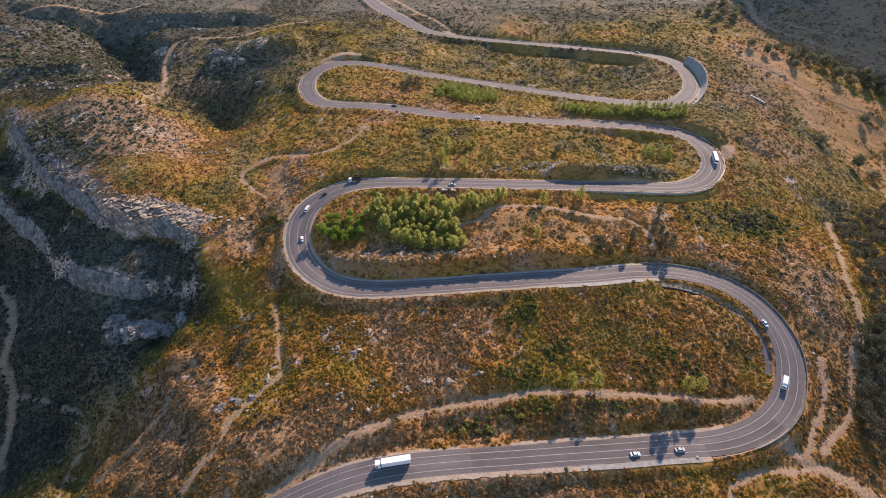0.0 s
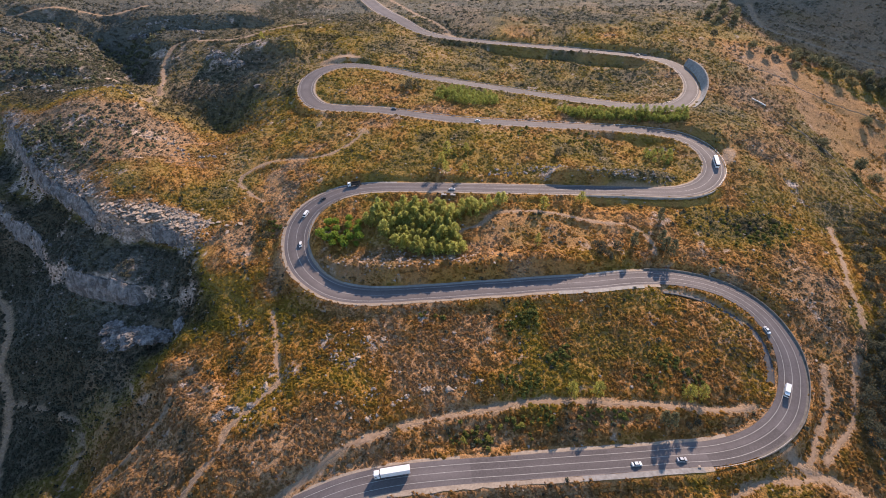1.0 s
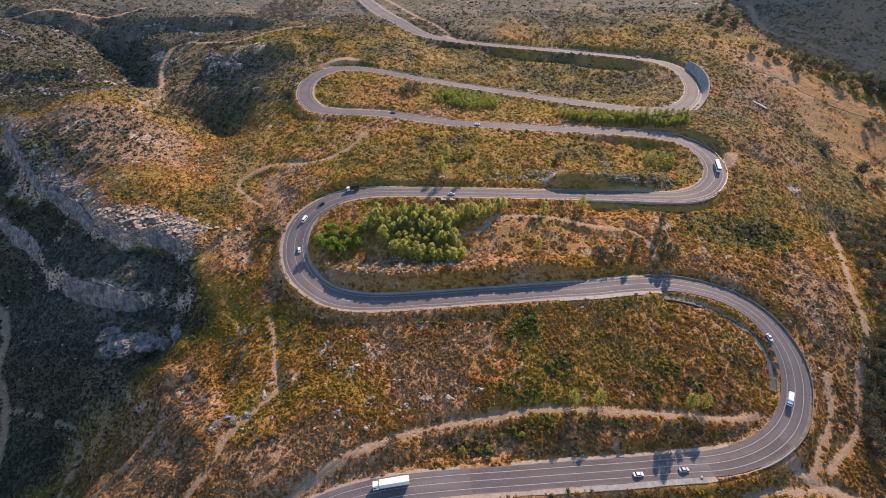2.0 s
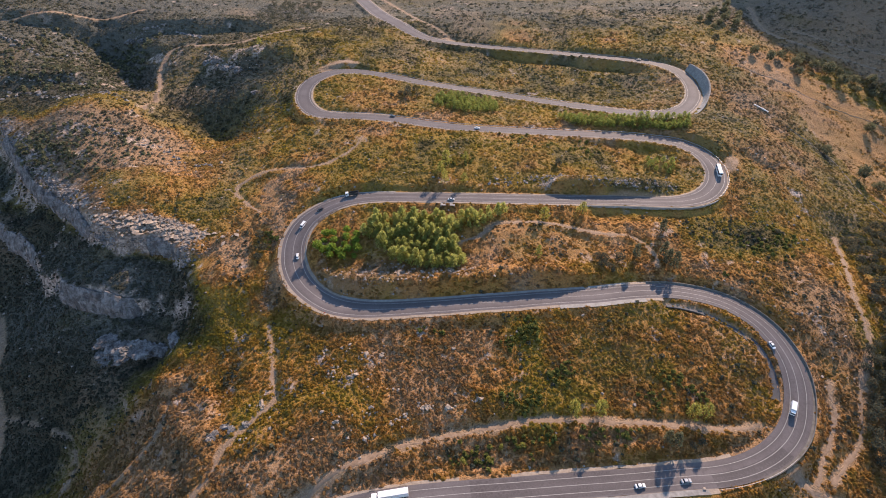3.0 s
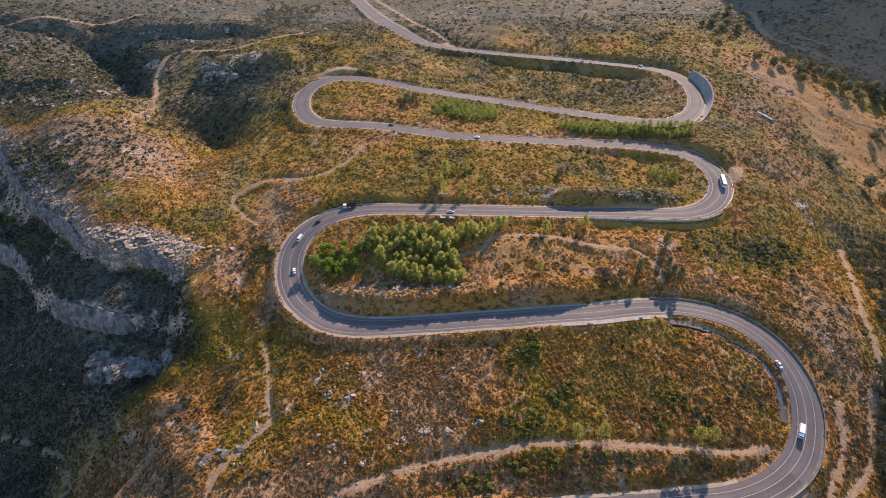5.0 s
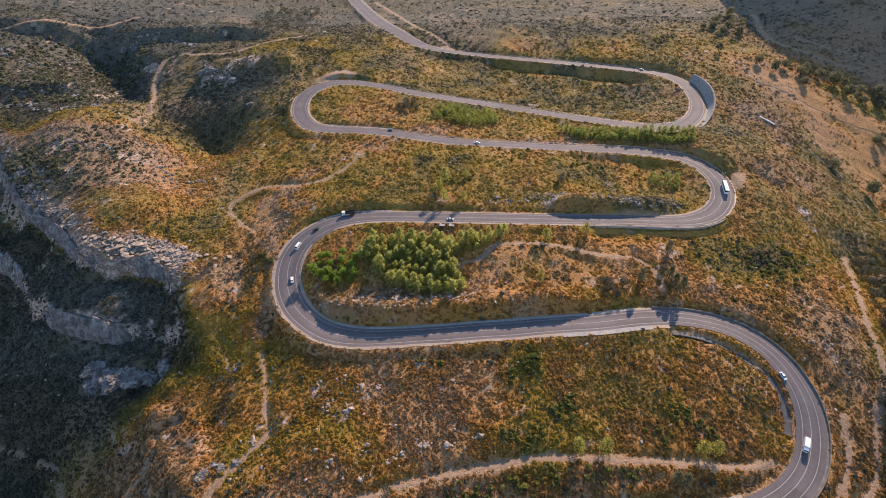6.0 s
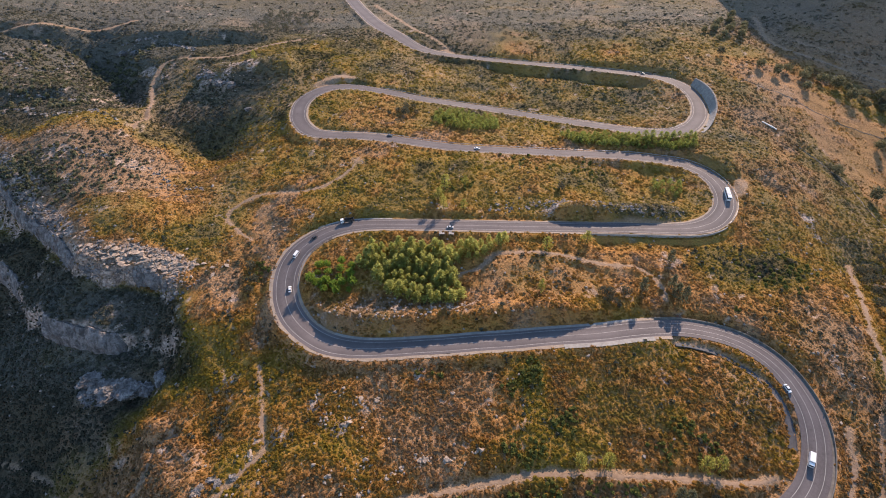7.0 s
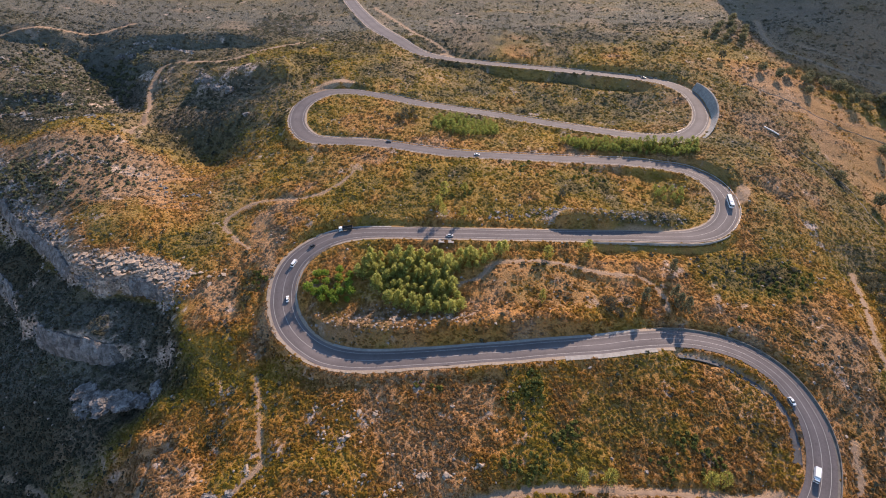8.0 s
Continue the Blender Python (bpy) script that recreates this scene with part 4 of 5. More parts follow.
wood(OAKS, filled([(356, 620), (366, 560), (392, 535), (470, 500), (540, 490), (540, 600), (420, 680)], 20.0, 13), "dark woodland on the shaded far hillside", 13, 0.5, 1.0)
wood(OAKS, filled([(-640, 602), (-480, 615), (-330, 640), (-330, 760), (-520, 800), (-720, 760)], 15.0, 34), "sparse dark trees on the far north-western slope", 34, 0.45, 1.0)
wood(OAKS, filled([(20, 600), (120, 590), (280, 570), (300, 640), (150, 700), (20, 680)], 26.0, 14), "sparse dark trees on the far slope", 14, 0.7, 1.2)


# ------------------------------------------------------------------ rock faces of the gorge
def cliff_face(line, fade, seed, deep, broken, reach):
    """A broken limestone face under the rim, with ledges, joints and overhangs."""
    p = curve_points(line, 0.8)
    up = np.stack([smoothed(v, 8) for v in normals(p).T], 1)
    n, rows = len(p), 30
    s = np.arange(n) * 0.8
    share = np.linspace(0, 1, n)
    ends = np.clip(share / fade, 0, 1) * np.clip((1 - share) / fade, 0, 1)
    hi, lo = p + up * reach * 0.8, p - up * reach
    top = smoothed(ground_at(hi[:, 0], hi[:, 1])[0], 3) - 0.2 + 1.2 * (value_noise(s, s * 0, 2.6, seed + 9) - 0.5)
    foot = smoothed(ground_at(lo[:, 0], lo[:, 1])[0], 3) - 0.8
    k = np.linspace(0, 1, rows)[None, :]
    z = foot[:, None] * (1 - k) + top[:, None] * k
    z = z + 0.9 * (value_noise(s[:, None] + 0 * k, z, 3.0, seed + 5) - 0.5)
    S = s[:, None] + 0 * k + 1.2 * (value_noise(s[:, None], z, 2.5, seed + 4) - 0.5)
    block = hash2(np.floor(S / 4.2).astype(np.int64), np.floor(z / 6.5).astype(np.int64), seed)
    small = hash2(np.floor(S / 1.7).astype(np.int64), np.floor(z / 2.2).astype(np.int64), seed + 1)
    out = deep * (0.6 + 0.6 * (value_noise(S, z * 0.5, 11, seed + 2)) + broken * (0.85 * block + 0.55 * small)) * np.sin(np.pi * np.clip(k * 0.86 + 0.1, 0, 1)) ** 0.5
    out = (out - 1.6 * deep * ease((value_noise(s[:, None] + 0 * k, z * 0.3, 17, seed + 8) - 0.5) * 5)) * ends[:, None] - 1.2 * (1 - ends[:, None])
    off = reach * (-0.64 * (1 - k) + 0.44 * k + 0.16) - out
    v = np.stack([p[:, None, 0] + up[:, None, 0] * off, p[:, None, 1] + up[:, None, 1] * off, z], 2)
    # the top bends back into the hill
    back = v[:, -1:, :] + np.concatenate([up * 5.0, np.full((n, 1), -3.0)], 1)[:, None, :]
    v = np.concatenate([v, back], 1)
    ob = array_mesh("cliff_face", v.reshape(-1, 3), grid_faces(n, rows + 1), LIMESTONE)
    return tagged(ob, "broken grey limestone cliff above the shaded gorge", "cliff", kind="structure")


for n, (line, high, fade) in enumerate(CLIFFS):
    cliff_face(line, fade, 70 + 10 * n, (2.0, 2.4)[n], (1.0, 0.45)[n], (3.6, 5.0)[n])


# ------------------------------------------------------------------ boulders
def rock_mesh(seed, flat=0.7):
    rng = np.random.default_rng(seed)
    bm = bmesh.new()
    bmesh.ops.create_icosphere(bm, subdivisions=2, radius=1.0)
    cuts = rng.normal(size=(12, 3))
    cuts /= np.linalg.norm(cuts, axis=1, keepdims=True)
    for v in bm.verts:
        p = np.array(v.co[:])
        for c in cuts:
            over = p @ c - 0.55
            if over > 0:
                p = p - c * over * 0.95
        p = p * (1 + 0.5 * (rng.random() - 0.5))
        v.co = (p[0] * 1.15, p[1], p[2] * flat)
    return bm


def outcrop(x, y, wide, seed):
    """A mass of bedrock standing out of the slope."""
    bm = bmesh.new()
    bmesh.ops.create_icosphere(bm, subdivisions=5, radius=1.0)
    for v in bm.verts:
        p = v.co.copy()
        k = 0.95 + 0.45 * noise.noise(p * 1.2 + Vector((seed, 0, 0))) + 0.25 * abs(noise.noise(p * 2.9 + Vector((0, seed, 0)))) + 0.16 * noise.noise(p * 7.0)
        layer = 0.05 * math.sin(p.z * 16 + 2 * noise.noise(p * 2))
        v.co = (p.x * (k + layer), p.y * (k + layer) * 0.8, p.z * k * 0.42)
    ob = part("rock_outcrop", bm, LIMESTONE)
    ob.matrix_basis = pose(x, y, float(ground_at(x, y)[0]) - 0.12 * wide, 0, 0, seed * 40)
    ob.scale = (wide, wide, wide)
    return tagged(ob, "grey limestone outcrop standing out of the dark scrub", "rock")


for x, y, wide, seed in ((-189, 181, 10.0, 1), (-180, 181, 9.0, 2), (-171, 182, 8.2, 3), (-161, 182, 6.6, 4), (-151, 184, 5.4, 17), (-193, 186, 7.2, 5), (-104, 121, 3.2, 6), (-96, 124, 2.6, 21), (-90, 126, 2.2, 22), (-100, 126, 2.6, 23), (-197, 465, 6.0, 7), (-211, 471, 6.0, 8), (-226, 488, 7.0, 9), (-168, 515, 5.0, 10), (-158, 514, 4.5, 11), (-249, 514, 6.5, 12), (-240, 508, 6.0, 13), (-171, 428, 4.0, 14), (-373, 594, 7.0, 15), (-357, 589, 6.0, 16)):
    outcrop(x, y, wide, seed)


BOULDER_PLACES = [(-24, 205), (-13, 204), (-4, 204), (5, 205), (12, 206), (-44, 206), (-53, 149), (-43, 146), (-39, 158), (-29, 158), (-49, 162), (-48, 124), (-34, 117), (-32, 129), (-21, 124), (-17, 127), (-6, 130), (3, 130), (-60, 161), (17, 133), (-54, 151), (-41, 148), (-8, 131), (-174, 238), (-164, 241), (-195, 234), (-105, 120), (-85, 135), (-151, 210), (-195, 186), (-187, 184), (-182, 181)]
BOULDERS = [tagged(part("boulder", rock_mesh(300 + k), PALE_ROCK), "pale weathered limestone boulder lying in the scrub", "boulder", "boulders on the slope") for k in range(5)]
rng = np.random.default_rng(11)
made = 0
for x, y in BOULDER_PLACES:
    for k in range(int(rng.integers(6, 10))):
        s = float(rng.uniform(1.1, 2.0)) * (1.0 if k == 0 else 0.6)
        bx, by = x + float(rng.normal(0, 1.4)), y + float(rng.normal(0, 1.1))
        m = pose(bx, by, float(ground_at(bx, by)[0]) + 0.05 * s, float(rng.uniform(-15, 15)), float(rng.uniform(-15, 15)), float(rng.uniform(0, 360)))
        ob = BOULDERS[made] if made < 5 else copy_thing(BOULDERS[made % 5], m)
        ob.matrix_basis = m
        ob.scale = (s, s * float(rng.uniform(0.7, 1.0)), s * float(rng.uniform(0.7, 1.3)))
        made += 1


# ------------------------------------------------------------------ walls, channels and rails along the road
def road_slice(a, b):
    return slice(int(a / 2), int(b / 2) + 1)


def wall_along(name, a, b, off, out, top, deep, thick, label, material=None, batter=0.0):
    """A concrete wall beside the road from a to b metres along it: off metres from the paved edge on the side out (+1 left), its top over
    the road by top(share), its foot deep under the road, leaning back by batter metres."""
    k = road_slice(a, b)
    line, side, half = ROAD[k], SIDE[k] * out, HALF[k]
    n = len(line)
    s = np.linspace(0, 1, n)
    t = np.array([top(q) for q in s])
    rows = []
    for o, z in ((half + off, -deep + 0 * t), (half + off + batter, t), (half + off + batter + thick, t), (half + off + batter + thick, -deep + 0 * t)):
        rows.append(np.column_stack([line[:, :2] + side * np.asarray(o)[:, None], line[:, 2] + z]))
    v = np.stack(rows, 1).reshape(-1, 3)
    f = []
    for i in range(n - 1):
        for c in range(4):
            q = [i * 4 + c, i * 4 + (c + 1) % 4, (i + 1) * 4 + (c + 1) % 4, (i + 1) * 4 + c]
            f.append(q if out < 0 else q[::-1])
    f.append([0, 1, 2, 3]), f.append([(n - 1) * 4 + c for c in (3, 2, 1, 0)])
    return tagged(array_mesh(name, v, f, material or CONCRETE), label, "wall", kind="structure")


def hairpin_wall(q):
    return 0.4 + 7.6 * float(ease(min(1.0, q / 0.62))) - 2.0 * max(0.0, (q - 0.72) / 0.28)


wall_along("retaining_wall", 1656, 1742, 1.2, -1, hairpin_wall, 0.6, 0.5, "tall battered concrete retaining wall round the upper hairpin", OLD_CONCRETE, 3.6)
wall_along("wall_coping", 1656, 1742, 5.303, -1, lambda q: hairpin_wall(q) + 0.25, 0.6, 0.55, "pale concrete coping along the top of the hairpin wall")
wall_along("retaining_wall", 782, 872, 1.7, -1, lambda q: 0.4, 4.5, 0.45, "stained grey concrete retaining wall under the road's edge", CONCRETE)
wall_along("retaining_wall", 560, 600, 0.8, -1, lambda q: 0.35, 2.0, 0.5, "low concrete kerb wall inside the bend")


def strip_along(name, a, b, near, far, out, lift, material, label, category):
    k = road_slice(a, b)
    half = HALF[k]
    l, r = (half + far, half + near) if out > 0 else (-half - near, -half - far)
    return tagged(ribbon(name, ROAD[k], SIDE[k], l, r, lift, material, ragged=0.15, seed=60), label, category, kind="structure")


# First strip is no gutter: it stands for asphalt in the barrier's shadow.
strip_along("gutter", 196, 344, 0.0, 1.05, -1, 0.055, DARK_CONCRETE, "dark strip standing in for shaded asphalt along the barrier", "gutter")
strip_along("gutter", 356, 520, 0.1, 1.7, -1, 0.075, CONCRETE, "pale concrete gutter beside the asphalt", "gutter")
strip_along("gutter", 620, 660, 0.1, 1.3, 1, 0.075, CONCRETE, "pale concrete gutter beside the asphalt", "gutter")
strip_along("concrete_apron", 350, 398, 0.1, 2.8, 1, 0.08, CONCRETE, "pale concrete apron beside the asphalt", "apron")
strip_along("concrete_apron", 120, 172, 0.2, 2.4, -1, 0.08, OLD_CONCRETE, "pale concrete apron beside the asphalt", "apron")

# culvert mouth under the road's edge
i = 348
p = ROAD[i, :2] - SIDE[i] * (HALF[i] + 2.4)
culvert = tagged(new("culvert"), "grey concrete culvert mouth beside the road", "culvert")
culvert.matrix_basis = pose(float(p[0]), float(p[1]), float(ROAD[i, 2]) - 0.1, 0, 0, math.degrees(math.atan2(SIDE[i, 1], SIDE[i, 0])) - 90)


def block(x0, x1, y0, y1, z0, z1):
    bm = bmesh.new()
    bmesh.ops.create_cube(bm, size=1.0, matrix=Matrix.Translation(((x0 + x1) / 2, (y0 + y1) / 2, (z0 + z1) / 2)) @ Matrix.Diagonal((x1 - x0, y1 - y0, z1 - z0, 1)))
    bmesh.ops.bevel(bm, geom=bm.edges[:], offset=0.05, segments=1, affect="EDGES")
    return bm


part("headwall", block(-4.5, 4.5, 0.9, 1.5, -2.5, 0.45), CONCRETE, culvert)
part("wing_wall", block(-4.6, -4.0, -2.4, 0.9, -2.5, 0.3), CONCRETE, culvert)
part("wing_wall", block(4.0, 4.6, -2.4, 0.9, -2.5, 0.3), CONCRETE, culvert)
part("lid", block(-4.0, -0.9, -2.2, 0.9, 0.02, 0.22), CONCRETE, culvert, "pale slab over the inlet")
part("lid", block(1.3, 4.0, -2.2, 0.9, 0.02, 0.22), CONCRETE, culvert, "pale slab over the inlet")

def ground_wall(name, points, high, thick, material, label, category, ragged=0.0):
    """A low wall that follows the ground."""
    line = curve_points(points, 1.2)
    side = normals(line)
    z = smoothed(ground_at(line[:, 0], line[:, 1])[0], 3)
    wob = ragged * (value_noise(line[:, 0], line[:, 1], 1.6, 81) - 0.5)
    rows = [np.column_stack([line + side * (o * thick + wob)[:, None], z + h]) for o, h in ((-0.5, -0.4 + 0 * wob), (-0.42, high + wob), (0.42, high - wob), (0.5, -0.4 + 0 * wob))]
    return tagged(array_mesh(name, np.stack(rows, 1).reshape(-1, 3), grid_faces(len(line), 4), material), label, category, kind="structure")


ground_wall("field_wall", [(290, 482), (306, 472), (324, 462), (354, 434), (376, 424), (396, 418), (420, 404), (450, 385)], 0.2, 0.5, ROCKS, "low dry stone wall along the field's edge", "wall", 0.5)
ground_wall("field_wall", [(296, 384), (310, 362), (321, 344), (320, 326), (319, 312), (325, 282), (330, 262)], 0.4, 0.6, ROCKS, "low dry stone wall along the field's edge", "wall", 0.5)
ground_wall("water_channel", [(278.6, 408.3), (283, 403.6), (287.4, 398.9)], 0.8, 1.3, WHITE_CONCRETE, "short white concrete channel lying on the dry slope", "channel")

# open drain below the inside of the long bend
line = np.column_stack([DRAIN, smoothed(ground_at(DRAIN[:, 0], DRAIN[:, 1])[0], 6) + 0.3])
sides = normals(line)
rows = [np.column_stack([line[:, :2] + sides * o, line[:, 2] + z]) for o, z in ((-2.2, -0.3), (-2.05, 0.06), (-1.9, 0.06), (-1.6, -0.2), (1.6, -0.2), (1.9, 0.06), (2.05, 0.06), (2.2, -0.3))]
tagged(array_mesh("drainage_channel", np.stack(rows, 1).reshape(-1, 3), grid_faces(len(line), 8), SHADED_CONCRETE), "open grey concrete drainage channel in the shade below the bend", "channel", kind="structure")


def post_mesh():
    bm = bmesh.new()
    bmesh.ops.create_cube(bm, size=1.0, matrix=Matrix.Translation((0, 0, 0.25)) @ Matrix.Diagonal((0.12, 0.12, 1.1, 1)))
    bmesh.ops.bevel(bm, geom=bm.edges[:], offset=0.015, segments=1, affect="EDGES")
    me = bpy.data.meshes.new("post")
    bm.to_mesh(me)
    bm.free()
    me.materials.append(STEEL)
    return me


POST = post_mesh()


def guard_rail(a, b, out, off=0.9):
    """A steel rail of waved section on posts beside the road."""
    k = road_slice(a, b)
    line = ROAD[k].copy()
    line[:, :2] += SIDE[k] * out * (HALF[k] + off)[:, None]
    n = SIDE[k] * -out
    ob = tagged(new("guard_rail"), "galvanised steel guard rail on short posts beside the asphalt", "guard rail", "guard rails")
    ob.location = line[0]
    here = line - line[0]
    profile = [(0.0, 0.42), (0.08, 0.48), (0.02, 0.58), (0.08, 0.68), (0.0, 0.75), (-0.05, 0.75), (-0.05, 0.42)]
    rows = [np.column_stack([here[:, :2] + n * (0.06 + o), here[:, 2] + z + 0.05]) for o, z in profile + profile[:1]]
    array_mesh("rail", np.stack(rows, 1).reshape(-1, 3), grid_faces(len(here), len(rows)), STEEL, ob)
    for i in range(0, len(here), 2):
        p = new("post", POST)
        p.parent, p.location = ob, Vector(here[i])
    return ob


wall_along("crash_barrier", 196, 344, 0.9, -1, lambda q: 0.95, 0.4, 0.32, "grimy concrete crash barrier round the outside of the bend", DARK_CONCRETE, 0.08)
guard_rail(178, 214, -1)
guard_rail(876, 1230, -1)
guard_rail(1380, 1660, 1)
guard_rail(1772, 1960, -1)
guard_rail(1990, 2060, -1)


# ------------------------------------------------------------------ marker posts
def marker_post():
    ob = tagged(new("marker_post"), "thin steel post with a small plain sign plate", "road sign", "marker posts")
    bm = bmesh.new()
    bmesh.ops.create_cone(bm, cap_ends=True, segments=8, radius1=0.06, radius2=0.05, depth=2.2, matrix=Matrix.Translation((0, 0, 1.1)))
    part("post", bm, STEEL, ob)
    bm = bmesh.new()
    bmesh.ops.create_cube(bm, size=1.0, matrix=Matrix.Translation((0, -0.08, 1.9)) @ Matrix.Diagonal((0.6, 0.03, 0.6, 1)))
    bmesh.ops.bevel(bm, geom=bm.edges[:], offset=0.012, segments=1, affect="EDGES")
    part("plate", bm, SIGN_RED, ob, "faded red and white plate")
    return ob


MARKS = [(96, 1), (120, 1), (262, -1), (280, -1), (300, -1), (318, -1), (332, -1), (520, 1), (548, 1), (576, 1), (890, -1), (920, -1)]
first = None
for at, out in MARKS:
    i = int(at / 2)
    p = ROAD[i, :2] + SIDE[i] * out * (HALF[i] + 1.5)
    d = math.degrees(math.atan2(SIDE[i, 1], SIDE[i, 0]))
    m = pose(float(p[0]), float(p[1]), float(ground_at(p[0], p[1])[0]) - 0.05, 0, 0, d)
    if first is None:
        first = marker_post()
        first.matrix_basis = m
    else:
        copy_thing(first, m)


# ------------------------------------------------------------------ vehicles
def box(bm, x0, x1, y0, y1, z0, z1, taper_x=0.0, taper_y=0.0, soft=0.05):
    """A bevelled box whose top is drawn in by the tapers."""
    v = [bm.verts.new(p) for p in ((x0, y0, z0), (x1, y0, z0), (x1, y1, z0), (x0, y1, z0), (x0 + taper_x, y0 + taper_y, z1), (x1 - taper_x, y0 + taper_y, z1), (x1 - taper_x, y1 - taper_y, z1), (x0 + taper_x, y1 - taper_y, z1))]
    f = [bm.faces.new([v[i] for i in q]) for q in ((3, 2, 1, 0), (4, 5, 6, 7), (0, 1, 5, 4), (1, 2, 6, 5), (2, 3, 7, 6), (3, 0, 4, 7))]
    if soft:
        bmesh.ops.bevel(bm, geom=list({e for q in f for e in q.edges}), offset=soft, segments=2, affect="EDGES")


def boxes(*args):
    bm = bmesh.new()
    for a in args:
        box(bm, *a)
    return bm


def wheel(parent, x, y, r=0.34, wide=0.24):
    turn = Matrix.Rotation(radians(90), 4, "X")
    bm = bmesh.new()
    bmesh.ops.create_cone(bm, cap_ends=True, segments=16, radius1=r, radius2=r, depth=wide, matrix=turn)
    bmesh.ops.bevel(bm, geom=[e for e in bm.edges if len(e.link_faces) == 2], offset=0.02, segments=1, affect="EDGES")
    w = part("wheel", bm, RUBBER, parent, "black rubber tyre")
    w.location = (x, y, r)
    bm = bmesh.new()
    bmesh.ops.create_cone(bm, cap_ends=True, segments=12, radius1=r * 0.6, radius2=r * 0.55, depth=wide + 0.03, matrix=turn)
    part("rim", bm, STEEL, w, "grey steel rim")


def lamps(ob, front, back, half, high):
    for y in (-half, half):
        part("headlight", boxes((front - 0.06, front + 0.03, y - 0.16, y + 0.16, high, high + 0.16, 0, 0, 0.02)), LAMP, ob, "clear lens")
        part("tail_light", boxes((back - 0.03, back + 0.06, y - 0.12, y + 0.12, high + 0.05, high + 0.25, 0, 0, 0.02)), RED_LAMP, ob, "red lens")


def car(material, label):
    """A saloon, nose along +x."""
    ob = tagged(new("car"), label, "car", "cars on the road")
    part("body", boxes((-2.2, 2.2, -0.88, 0.88, 0.28, 0.82, 0.08, 0.06, 0.1), (-2.1, -1.2, -0.84, 0.84, 0.75, 0.95, 0.1, 0.08, 0.05), (0.75, 2.1, -0.84, 0.84, 0.75, 0.92, 0.12, 0.1, 0.05)), material, ob)
    part("windows", boxes((-1.55, 1.15, -0.80, 0.80, 0.84, 1.34, 0.52, 0.14, 0.04)), GLASS, ob, "dark tinted glass")
    part("roof", boxes((-0.98, 0.52, -0.66, 0.66, 1.30, 1.42, 0.08, 0.06, 0.04)), material, ob)
    for x in (-1.35, 1.35):
        for y in (-0.8, 0.8):
            wheel(ob, x, y)
    lamps(ob, 2.14, -2.14, 0.62, 0.52)
    return ob


def van(material, label):
    ob = tagged(new("van"), label, "van", "cars on the road")
    part("body", boxes((-2.6, 2.5, -0.98, 0.98, 0.32, 1.05, 0.05, 0.03, 0.08), (-2.58, 1.7, -0.96, 0.96, 1.0, 2.05, 0.12, 0.1, 0.1)), material, ob)
    part("windscreen", boxes((1.35, 2.15, -0.86, 0.86, 1.0, 1.85, 0.34, 0.08, 0.03)), GLASS, ob, "dark tinted glass")
    for y in (-0.93, 0.93):
        part("side_window", boxes((-1.9, 1.3, y - 0.03, y + 0.03, 1.25, 1.75, 0.1, 0, 0.01)), GLASS, ob, "dark tinted glass")
    for x in (-1.6, 1.65):
        for y in (-0.88, 0.88):
            wheel(ob, x, y, 0.36)
    lamps(ob, 2.47, -2.57, 0.72, 0.6)
    return ob


def cab(ob, x0, x1, material, high=2.9):
    part("cab", boxes((x0, x1, -1.2, 1.2, 0.55, high, 0.12, 0.08, 0.12)), material, ob)
    part("windscreen", boxes((x1 - 0.16, x1 + 0.02, -1.05, 1.05, 1.6, 2.45, 0.03, 0.06, 0.02)), GLASS, ob, "dark tinted glass")
    for y in (-1.19, 1.19):
        part("side_window", boxes((x1 - 1.2, x1 - 0.35, y - 0.02, y + 0.02, 1.65, 2.35, 0.06, 0, 0.01)), GLASS, ob, "dark tinted glass")
        part("mirror", boxes((x1 - 0.2, x1 - 0.05, y * 1.12 - 0.08, y * 1.12 + 0.08, 1.7, 2.3, 0, 0, 0.02)), BLACK, ob, "black mirror housing")


def semi_truck():
    ob = tagged(new("semi_truck"), "white articulated lorry with a long box trailer", "truck")
    cab(ob, 5.6, 8.0, WHITE, 3.5)
    part("chassis", boxes((2.4, 7.9, -0.55, 0.55, 0.6, 1.0, 0, 0, 0.03), (-6.9, 4.0, -0.6, 0.6, 0.9, 1.2, 0, 0, 0.03)), BLACK, ob, "black steel frame")
    part("trailer", boxes((-7.0, 5.2, -1.27, 1.27, 1.15, 4.0, 0.02, 0.02, 0.05)), WHITE, ob, "long white box")
    for x in (-7.01,):
        for y in (-0.62, 0.62):
            part("rear_door", boxes((x - 0.03, x + 0.02, y - 0.58, y + 0.58, 1.25, 3.9, 0, 0, 0.01)), SILVER, ob, "grey rear door")
    for x in (7.0, 3.4, -3.4, -4.7, -6.0):
        for y in (-1.05, 1.05):
            wheel(ob, x, y, 0.5, 0.34)
    lamps(ob, 8.0, -7.02, 0.95, 0.8)
    return ob


def box_truck(label):
    ob = tagged(new("box_truck"), label, "truck")
    cab(ob, 1.9, 3.8, WHITE, 2.6)
    part("chassis", boxes((-3.7, 3.6, -0.5, 0.5, 0.5, 0.9, 0, 0, 0.03)), BLACK, ob, "black steel frame")
    part("cargo_box", boxes((-3.8, 1.7, -1.2, 1.2, 0.95, 3.2, 0.02, 0.02, 0.05)), WHITE, ob, "white box")
    for x in (2.7, -2.4):
        for y in (-1.0, 1.0):
            wheel(ob, x, y, 0.45, 0.3)
    lamps(ob, 3.78, -3.78, 0.9, 0.65)
    ob.scale = (0.86, 0.86, 0.86)
    return ob


